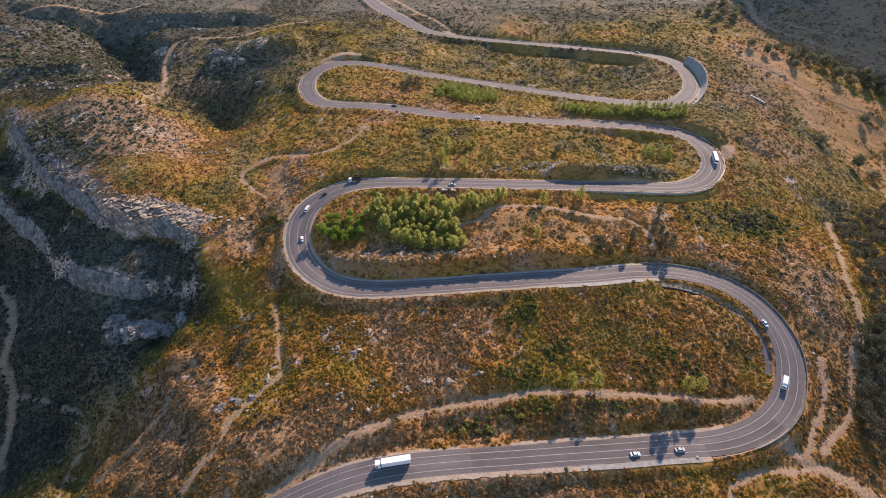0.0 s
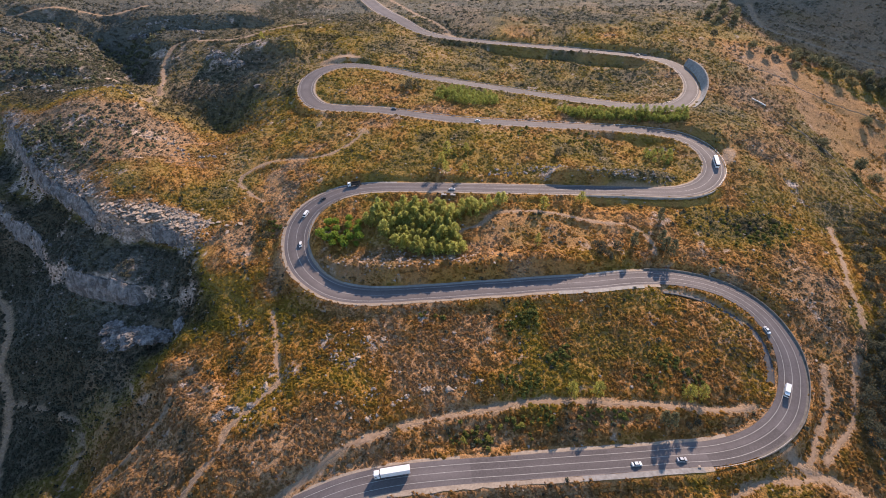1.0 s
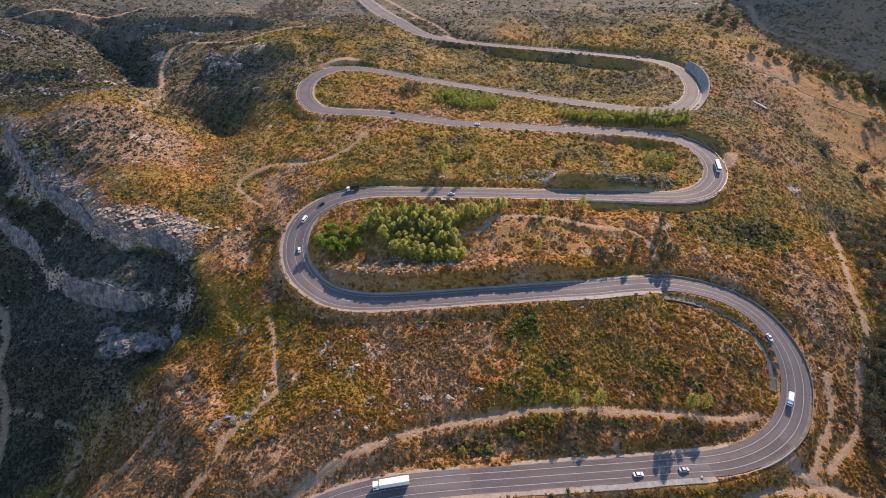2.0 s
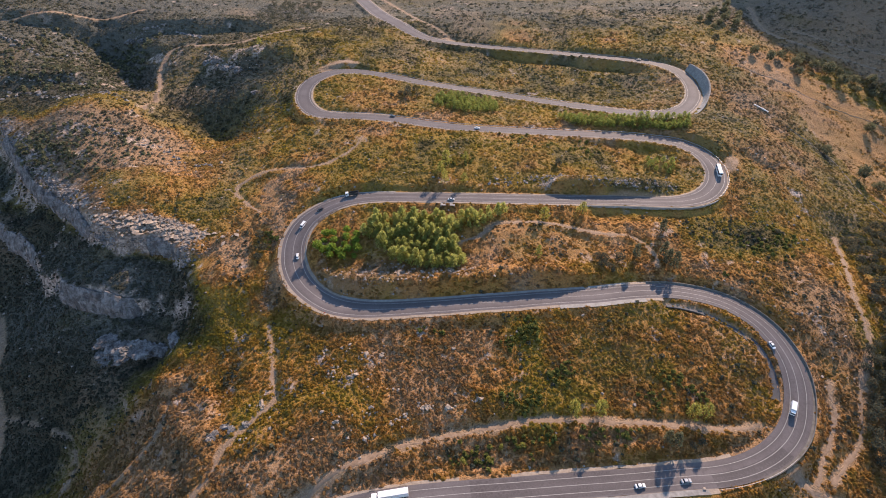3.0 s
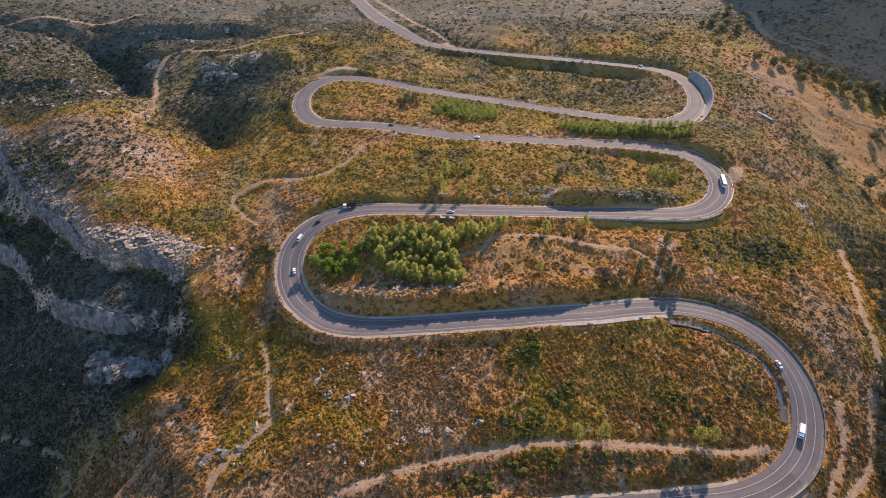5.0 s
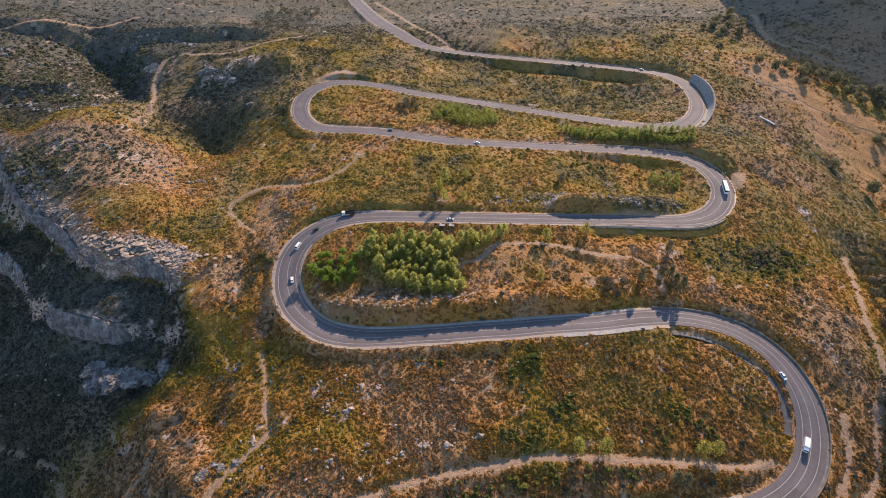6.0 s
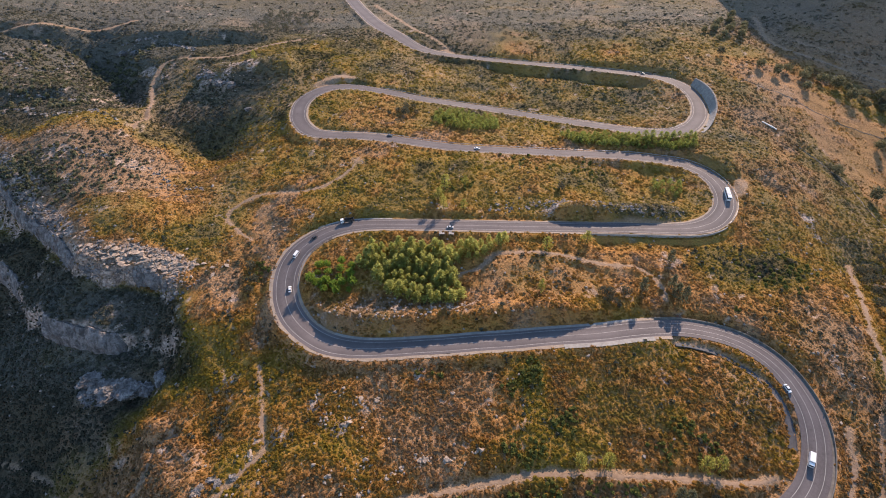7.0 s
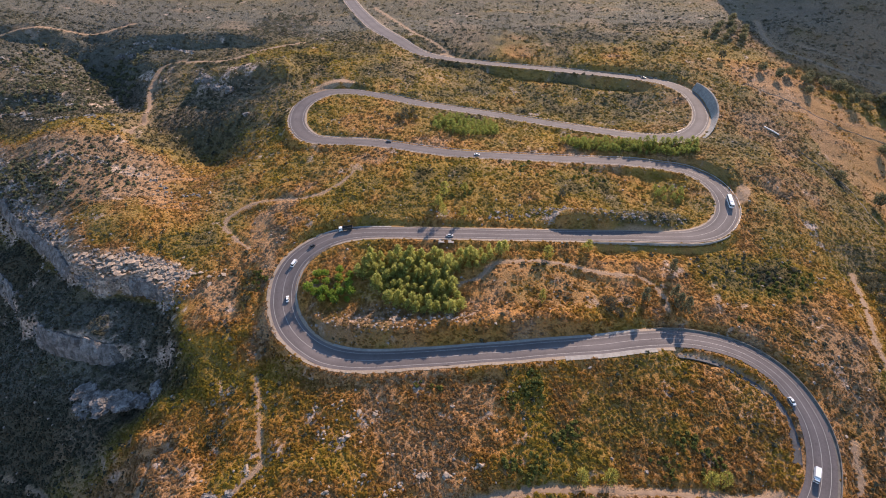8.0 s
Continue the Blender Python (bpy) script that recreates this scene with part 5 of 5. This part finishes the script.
def dump_truck():
    ob = tagged(new("dump_truck"), "dark tipper lorry with an open bed and white cab", "truck")
    cab(ob, 2.3, 4.4, WHITE, 2.9)
    part("chassis", boxes((-4.2, 4.2, -0.5, 0.5, 0.6, 1.0, 0, 0, 0.03)), BLACK, ob, "black steel frame")
    part("bed", boxes((-4.3, 2.0, -1.25, 1.25, 1.05, 1.25, 0, 0, 0.03), (-4.3, 2.0, -1.27, -1.15, 1.1, 2.5, 0, 0, 0.02), (-4.3, 2.0, 1.15, 1.27, 1.1, 2.5, 0, 0, 0.02), (1.88, 2.05, -1.2, 1.2, 1.1, 2.7, 0, 0, 0.02), (-4.35, -4.22, -1.2, 1.2, 1.1, 2.4, 0, 0, 0.02)), BLACK, ob, "open dark tipper bed")
    for x in (3.2, -2.0, -3.3):
        for y in (-1.05, 1.05):
            wheel(ob, x, y, 0.5, 0.32)
    lamps(ob, 4.38, -4.33, 0.9, 0.75)
    return ob


def bus():
    ob = tagged(new("bus"), "white touring coach with a band of dark windows", "bus")
    part("body", boxes((-6.0, 6.0, -1.25, 1.25, 0.4, 1.75, 0.02, 0.0, 0.1), (-5.96, 5.9, -1.22, 1.22, 2.75, 3.45, 0.12, 0.1, 0.1)), WHITE, ob)
    part("windows", boxes((-5.9, 5.95, -1.22, 1.22, 1.7, 2.8, 0.03, 0.02, 0.05)), GLASS, ob, "band of dark tinted glass")
    part("roof_unit", boxes((-2.6, -0.4, -0.85, 0.85, 3.42, 3.66, 0.1, 0.1, 0.04)), SILVER, ob, "grey roof unit")
    part("roof_hatch", boxes((2.2, 3.0, -0.4, 0.4, 3.42, 3.52, 0.03, 0.03, 0.02)), SILVER, ob, "grey roof hatch")
    for x in (3.9, -3.3):
        for y in (-1.1, 1.1):
            wheel(ob, x, y, 0.5, 0.3)
    lamps(ob, 5.98, -5.98, 0.95, 0.75)
    return ob


def drive(ob, x, y, uphill):
    """Stands a vehicle on the road at that place, along its lane."""
    i = int(np.argmin(np.hypot(ROAD[:, 0] - x, ROAD[:, 1] - y)))
    d = ROAD[min(i + 2, len(ROAD) - 1)] - ROAD[max(i - 2, 0)]
    a = math.degrees(math.atan2(d[1], d[0]))
    pitch = math.degrees(math.atan2(d[2], math.hypot(d[0], d[1])))
    off = float(np.dot((x - ROAD[i, 0], y - ROAD[i, 1]), SIDE[i]))
    off = max(-HALF[i] + 1.6, min(HALF[i] - 1.6, off))
    p = ROAD[i, :2] + SIDE[i] * off
    z = float(ROAD[i, 2]) + 0.065
    ob.matrix_basis = pose(float(p[0]), float(p[1]), z, 0, -pitch if uphill else pitch, a if uphill else a + 180) @ Matrix.Diagonal((*ob.scale, 1))


drive(semi_truck(), -20.0, 94.2, False)
drive(car(WHITE, "white saloon car driving on the asphalt road"), 81, 98, True)
drive(car(SILVER, "silver saloon car driving on the asphalt road"), 101, 100, True)
drive(box_truck("white box lorry driving round the bend"), 163, 131, False)
drive(car(WHITE, "white saloon car driving on the asphalt road"), 165, 163, False)
drive(bus(), 198, 300, True)
drive(dump_truck(), -60, 275, False)
drive(car(BLACK, "black saloon car driving round the bend"), -79, 262, False)
drive(van(WHITE, "white minibus with dark side windows"), -88, 249, False)
drive(car(WHITE, "white saloon car driving on the asphalt road"), -87, 224, True)
drive(car(SILVER, "silver saloon car driving on the asphalt road"), 6, 263, True)
drive(car(BLACK, "black car standing at the road's edge"), -39, 371, False)
drive(car(WHITE, "white saloon car driving on the asphalt road"), 28, 354, False)
drive(car(GREY, "grey saloon car driving on the asphalt road"), 201, 496, False)


# ------------------------------------------------------------------ scrub
def blob():
    """A low dome of nine corners, as arrays."""
    v = [(0, 0, 1.0)] + [(0.72 * math.cos(a), 0.72 * math.sin(a), 0.62) for a in (0.2, 1.8, 3.3, 4.9)] + [(math.cos(a), math.sin(a), -0.25) for a in (1.0, 2.5, 4.1, 5.7)]
    f = []
    for i in range(4):
        j = (i + 1) % 4
        f += [(0, 1 + i, 1 + j), (1 + i, 5 + i, 1 + j), (5 + i, 5 + j, 1 + j)]
    return np.array(v), np.array(f)


def cushion():
    """A low plant cushion of eight corners, as arrays."""
    v = [(0.34 * math.cos(a), 0.34 * math.sin(a), 0.85) for a in (0.3, 2.4, 4.5)] + [(math.cos(a), math.sin(a), -0.3) for a in (0.1, 1.3, 2.6, 3.9, 5.1)]
    f = [(0, 1, 2), (0, 3, 4), (0, 4, 1), (4, 5, 1), (1, 5, 6), (1, 6, 2), (2, 6, 7), (2, 7, 0), (0, 7, 3)]
    return np.array(v), np.array(f)


def clumps(name, x, y, z, size, material, seed, tall=0.8, jag=0.45, shape=blob):
    """Many small uneven clumps as one mesh."""
    rng = np.random.default_rng(seed)
    v, f = shape()
    n = len(x)
    p = v[None] * (1 + jag * (rng.random((n, len(v), 1)) - 0.5) * 2)
    a = rng.random(n) * 6.283
    c, s = np.cos(a)[:, None], np.sin(a)[:, None]
    wide = size[:, None] * (0.8 + 0.5 * rng.random((n, 1)))
    px, py = p[:, :, 0] * wide, p[:, :, 1] * size[:, None]
    out = np.stack([x[:, None] + px * c - py * s, y[:, None] + px * s + py * c, z[:, None] + (p[:, :, 2] * tall + 0.25) * size[:, None]], 2)
    faces = (f[None] + (np.arange(n) * len(v))[:, None, None]).reshape(-1, 3)
    return array_mesh(name, out.reshape(-1, 3), faces, material)


def tufts(name, x, y, z, size, material, seed, cards=6, tall=0.7):
    """Many small bushes, each of a few leafy sprays round a low dome, as one mesh."""
    rng = np.random.default_rng(seed)
    n = len(x)
    a = (np.arange(cards)[None, :] * 2.4 + rng.random((n, 1)) * 6.283 + rng.normal(0, 0.4, (n, cards)))
    up = rng.random((n, cards)) ** 0.8
    out = np.sqrt(np.clip(1 - up * up * 0.9, 0, 1)) * (0.55 + 0.4 * rng.random((n, cards)))
    d = np.stack([np.cos(a) * out, np.sin(a) * out, up * tall], 2)
    nrm = d + rng.normal(0, 0.45, d.shape)
    nrm /= np.linalg.norm(nrm, axis=2, keepdims=True)
    u = np.cross(nrm, rng.normal(size=d.shape))
    u /= np.linalg.norm(u, axis=2, keepdims=True) + 1e-9
    w = np.cross(nrm, u)
    s = size[:, None, None]
    c = np.stack([x, y, z], 1)[:, None, :] + d * s * 0.85
    h = s * (0.27 + 0.3 * rng.random((n, cards, 1)))
    v = np.stack([c - u * h - w * h * 0.7, c + u * h * 1.1 - w * h * 0.5, c + u * h * (rng.random((n, cards, 1)) - 0.5) + w * h * 1.2], 2)
    return array_mesh(name, v.reshape(-1, 3), np.arange(n * cards * 3).reshape(-1, 3), material)


def toned(ob, x, y, per, lean=0.0):
    """Tells each clump of the mesh how the cover of the slope leans at its place."""
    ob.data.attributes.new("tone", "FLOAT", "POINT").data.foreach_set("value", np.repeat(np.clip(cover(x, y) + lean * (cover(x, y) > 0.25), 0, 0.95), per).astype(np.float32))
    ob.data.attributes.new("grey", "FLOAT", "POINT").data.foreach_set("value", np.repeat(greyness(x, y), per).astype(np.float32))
    return ob


def scatter_scrub():
    """Near slopes thick with small cushions and sprays, far slopes with fewer and larger ones."""
    for n, y0, y1, small, big, seed in ((22000, -70, 76, 0.4, 1.0, 12), (92000, 76, 190, 0.3, 1.05, 6), (78000, 190, 300, 0.36, 1.15, 7), (72000, 300, 450, 0.45, 1.4, 8), (58000, 450, 640, 0.6, 1.7, 10), (12000, 640, 1100, 1.0, 2.3, 9)):
        rng = np.random.default_rng(seed)
        y = rng.uniform(y0, y1, n)
        x = rng.uniform(-1.0, 1.0, n) * np.minimum(142 + y * 0.85, 540)
        z, j, i = ground_at(x, y)
        thick = 0.80 + 0.5 * (value_noise(x, y, 20, 31) - 0.3) + 0.9 * (value_noise(x, y, 5.5, 32) - 0.5)
        for cx, cy, rx, ry, k in BARE:
            thick = thick - k * np.exp(-((((x - cx) / rx) ** 2 + ((y - cy) / ry) ** 2) ** 2))
        thick = thick - 0.5 * in_field(x, y) - 0.45 * (line_distance(x, y, EAST_HILL)[0] > 12)
        low_wall = (x > 92) & (x < 176) & (np.abs(y - 256.5 - 0.012 * np.maximum(x - 150, 0) ** 1.6) < 1.8)
        keep = (rng.random(n) < thick) & ~low_wall & (ROAD_GAP[j, i] > 0.6) & (PAVED[j, i] > 0.5) & (DIRT[j, i] < 0.5) & (rng.random(n) > ROCK[j, i] * 0.7)
        x, y, z = x[keep], y[keep], z[keep]
        size = small + (big - small) * 1.25 * rng.random(len(x)) ** 3.0
        lean = 0.0 if y1 < 200 else 0.1  # lighter tone higher up offsets the clumps' dark shaded sides
        low = rng.random(len(x)) < 0.5  # half are cushions, the rest loose sprays
        for ob in (toned(clumps("scrub", x[low], y[low], z[low] - 0.1 * size[low], size[low] * 1.1, SCRUB, seed, 0.42 if y1 < 200 else 0.32, 0.55, cushion), x[low], y[low], 8, lean),
                   toned(tufts("scrub", x[~low], y[~low], z[~low] - 0.05, size[~low], SCRUB, seed + 50, 8 if y1 < 310 else 6, 0.5 if y1 < 200 else 0.36), x[~low], y[~low], 24 if y1 < 310 else 18, lean)):
            tagged(ob, "low dry olive, gold and rust coloured scrub on the slope", "scrub", kind="stuff")


scatter_scrub()


# thickets of evergreen bushes: centre, radii, density
# The dark patch at (-77, 138) stands in for a shaded hollow.
NEAR_THICKETS = [(-250, 170, 90, 80, 0.26), (41, 168, 13, 11, 0.2), (-118, 165, 18, 26, 0.1), (-122, 198, 18, 20, 0.08), (-143, 190, 16, 16, 0.1), (110, 155, 60, 28, 0.05), (-106, 153, 7, 10, 0.6), (205, 165, 30, 70, 0.07), (-77, 138, 4, 6, 0.6), (-106, 116, 6, 6, 0.4)]
FAR_THICKETS = [(-262, 330, 60, 45, 0.22), (-200, 400, 90, 40, 0.2), (-380, 480, 90, 90, 0.25), (-117, 234, 7, 26, 0.35), (190, 240, 45, 14, 0.3), (-330, 260, 60, 60, 0.25), (-275, 322, 42, 34, 0.2), (-300, 312, 24, 16, 0.3), (-215, 452, 50, 26, 0.4), (-395, 530, 60, 60, 0.2), (130, 506, 90, 12, 0.3), (-180, 262, 40, 14, 0.1)]


def scatter_bushes():
    """Darker evergreen bushes, singly and in patches."""
    rng = np.random.default_rng(41)
    n = 60000
    x, y = rng.uniform(-420, 330, n), 78 + 520 * rng.random(n)
    z, j, i = ground_at(x, y)
    like = 0.018 - 0.016 * ease((y - 220) / 60) + (0.45 - 0.34 * ease((y - 230) / 50)) * np.clip(value_noise(x, y, 24, 71) * 0.6 + value_noise(x, y, 7, 72) * 0.4 - 0.56, 0, 1) * 2
    like = like * (1 - 0.75 * ease((x - 180) / 50)) * (1 - 0.35 * ease((y - 290) / 40))
    for cx, cy, rx, ry, k in NEAR_THICKETS + FAR_THICKETS:
        like = like + k * np.exp(-((((x - cx) / rx) ** 2 + ((y - cy) / ry) ** 2) ** 2))
    keep = (rng.random(n) < like) & (ROAD_GAP[j, i] > 2.0) & (DIRT[j, i] < 0.3)
    x, y, z = x[keep], y[keep], z[keep]
    size = 0.6 + 1.1 * rng.random(len(x)) ** 2
    tagged(tufts("bushes", x, y, z, size, OAK, 42, 14, 1.0), "dark evergreen bushes dotted over the slope", "bushes", kind="stuff")


scatter_bushes()


def near_shrubs():
    """Rounded gold and olive shrubs standing out of the low scrub of the nearest slopes."""
    rng = np.random.default_rng(46)
    n = 15000
    x, y = rng.uniform(-150, 195, n), rng.uniform(77, 215, n)
    z, j, i = ground_at(x, y)
    like = 0.12 + 0.85 * ease((value_noise(x, y, 11, 77) - 0.42) * 4)
    keep = (ROAD_GAP[j, i] > 2.0) & (PAVED[j, i] > 2.2) & (DIRT[j, i] < 0.3) & (rng.random(n) < like)
    x, y, z = x[keep], y[keep], z[keep]
    size = 0.5 + 0.75 * rng.random(len(x)) ** 1.8
    tagged(toned(tufts("shrubs", x, y, z - 0.05, size, SCRUB, 49, 15, 0.85), x, y, 45), "rounded gold and olive shrubs on the slope", "shrubs", kind="stuff")


near_shrubs()


def plateau_bushes():
    """Broad grey-green bushes on the bare top above the gorge and on the hill beyond it."""
    rng = np.random.default_rng(47)
    x, y = np.concatenate([rng.normal(-290, 20, 260), rng.normal(-262, 24, 140), rng.normal(-310, 14, 120)]), np.concatenate([rng.normal(314, 10, 260), rng.normal(330, 16, 140), rng.normal(322, 9, 120)])
    far_x, far_y = rng.uniform(-455, -330, 520), rng.uniform(440, 590, 520)
    keep = line_distance(x, y, CLIFFS[0][0])[0] > 1
    x, y = np.concatenate([x[keep], far_x]), np.concatenate([y[keep], far_y])
    z, j, i = ground_at(x, y)
    keep = DIRT[j, i] < 0.3
    x, y, z = x[keep], y[keep], z[keep]
    size = (0.8 + 1.2 * rng.random(len(x)) ** 1.6) * np.where(y > 420, 1.5, 1.0)
    tagged(tufts("bushes", x, y, z, size, OLIVE, 48, 24, 0.9), "broad grey-green bushes on stony ground", "bushes", kind="stuff")


plateau_bushes()


# groups of green bushes: centre, radius, number
LOW_GREEN = [(31, 134, 5, 18), (38, 128, 5, 18), (43, 134, 4, 14), (-22, 113, 1.8, 7), (7, 109, 4, 12), (12, 111, 3.5, 12), (20, 108, 4, 14), (36, 114, 5, 18), (47, 118, 4, 16), (67, 119, 6, 18), (118, 136, 5, 18), (98, 133, 6, 20), (82, 118, 6, 18)]
HIGH_GREEN = [(-11, 169, 2, 5), (0, 168, 2.5, 6), (42, 169, 7, 24), (36, 162, 6, 12), (47, 172, 5, 10), (55, 144, 5, 22), (60, 147, 4, 14), (112, 143, 6, 24), (3, 303, 6, 16), (17, 306, 6, 16), (110, 335, 14, 30), (60, 340, 16, 26), (-107, 240, 6, 20), (162, 206, 2, 6), (195, 232, 14, 40), (215, 238, 12, 30)]


def scatter_green():
    """Fresher green bushes in small groups."""
    rng = np.random.default_rng(44)
    xs, ys = [], []
    for cx, cy, r, n in LOW_GREEN + HIGH_GREEN:
        xs.append(cx + rng.normal(0, r * 0.6, n)), ys.append(cy + rng.normal(0, r * 0.5, n))
    x, y = np.concatenate(xs), np.concatenate(ys)
    z, j, i = ground_at(x, y)
    keep = (ROAD_GAP[j, i] > 1.6) & (DIRT[j, i] < 0.4)
    x, y, z = x[keep], y[keep], z[keep]
    size = 0.7 + 0.9 * rng.random(len(x)) ** 1.5
    tagged(tufts("bushes", x, y, z, size, GREEN, 45, 26, 1.1), "fresh green bushes in small groups on the slope", "bushes", kind="stuff")


scatter_green()


# ------------------------------------------------------------------ loose stones and broken rock
def scatter_stones():
    rng = np.random.default_rng(21)
    n = 60000
    x, y = rng.uniform(-330, 260, n), rng.uniform(78, 520, n)
    z, j, i = ground_at(x, y)
    stony = 0.09 + 0 * x
    for cx, cy, rx, ry, k in STONY + [(80, 283, 40, 5, 1.1), (125, 281, 44, 8, 1.0), (175, 489, 45, 12, 0.8), (-48, 204, 36, 8, 1.6), (20, 285, 30, 4, 0.5), (-20, 204, 50, 7, 1.3), (-36, 205, 42, 11, 1.5), (-40, 140, 40, 26, 0.25)]:
        stony = stony + k * np.exp(-((((x - cx) / rx) ** 2 + ((y - cy) / ry) ** 2) ** 2))
    keep = (rng.random(n) < stony * (0.25 + 1.3 * value_noise(x, y, 7, 61) ** 2)) & (ROAD_GAP[j, i] > 1.0) & (DIRT[j, i] < 0.6)
    x, y, z = x[keep], y[keep], z[keep]
    size = 0.22 + 0.75 * rng.random(len(x)) ** 3
    tagged(clumps("stones", x, y, z - 0.05, size, ROCKS, 22, 0.6, 0.35), "pale broken limestone lying among the scrub", "stones", kind="stuff")
    # broken blocks along the rims of the rock faces
    xs, ys = [], []
    for line, high, fade in CLIFFS:
        p = curve_points(line, 0.8)
        d = normals(p)
        off = rng.normal(1.0, 4.5, len(p))
        xs.append(p[:, 0] + d[:, 0] * off), ys.append(p[:, 1] + d[:, 1] * off)
    p = curve_points(CLIFFS[0][0], 0.09)
    d = normals(p)
    off = np.abs(rng.normal(0, 8, len(p))) - 1
    xs.append(p[:, 0] + d[:, 0] * off), ys.append(p[:, 1] + d[:, 1] * off)
    x, y = np.concatenate(xs), np.concatenate(ys)
    keep = value_noise(x, y, 8, 63) > 0.36
    x, y = x[keep], y[keep]
    z = ground_at(x, y)[0]
    size = 0.25 + 1.2 * rng.random(len(x)) ** 3.4
    tagged(clumps("cliff_rock", x, y, z - 0.2 * size, size, LIMESTONE, 23, 0.5, 0.6), "broken grey limestone blocks along the cliff edge", "rock", kind="stuff")

    # pale beds of bare rock on the sunlit corner of the plateau
    p = np.column_stack([rng.normal(-182, 19, 560), rng.normal(242.5, 4.4, 560)])
    p = p[line_distance(p[:, 0], p[:, 1], CLIFFS[0][0])[0] > -0.5]
    z = ground_at(p[:, 0], p[:, 1])[0]
    size = 0.3 + 2.3 * rng.random(len(p)) ** 3.6
    tagged(clumps("rock_bed", p[:, 0], p[:, 1], z - 0.12 * size, size, PALE_ROCK, 26, 0.26, 0.8), "flat pale beds of bare limestone at the cliff edge", "rock", kind="stuff")

    # low broken ledges of bedrock on the hills beyond the gorge
    for line, big in LEDGES:
        p = curve_points(line, 1.5)
        p = p + rng.normal(0, 2.2, p.shape)
        z = ground_at(p[:, 0], p[:, 1])[0]
        size = 0.5 + big * rng.random(len(p)) ** 1.8
        tagged(clumps("rock_ledge", p[:, 0], p[:, 1], z - 0.35 * size, size, LIMESTONE, 24, 0.7, 0.5), "low broken ledge of grey limestone on the hill", "rock", kind="stuff")


ROAD_LEDGES = [
    ([(34, 282), (52, 283), (70, 284), (88, 287), (104, 288)], 1.3), ([(36, 285), (60, 287), (84, 290)], 1.0), ([(100, 281), (118, 279), (136, 279), (152, 282), (165, 287)], 1.1), ([(104, 284), (125, 282), (146, 284)], 0.9),
]
HILL_LEDGES = [
    ([(-420, 429), (-397, 444), (-346, 421), (-308, 413), (-265, 389)], 2.2), ([(-431, 453), (-411, 461), (-383, 467), (-350, 459)], 2.0),
    ([(-491, 548), (-443, 524), (-419, 527), (-415, 559)], 2.4), ([(-287, 336), (-257, 340), (-222, 339), (-190, 317), (-163, 313)], 1.6),
    ([(-374, 596), (-342, 597), (-309, 594), (-278, 570)], 2.8), ([(-257, 535), (-243, 515), (-220, 478), (-198, 465)], 2.6),
    ([(-320, 340), (-291, 306), (-272, 289), (-238, 260)], 2.0),
]
LEDGES = ROAD_LEDGES + HILL_LEDGES
scatter_stones()
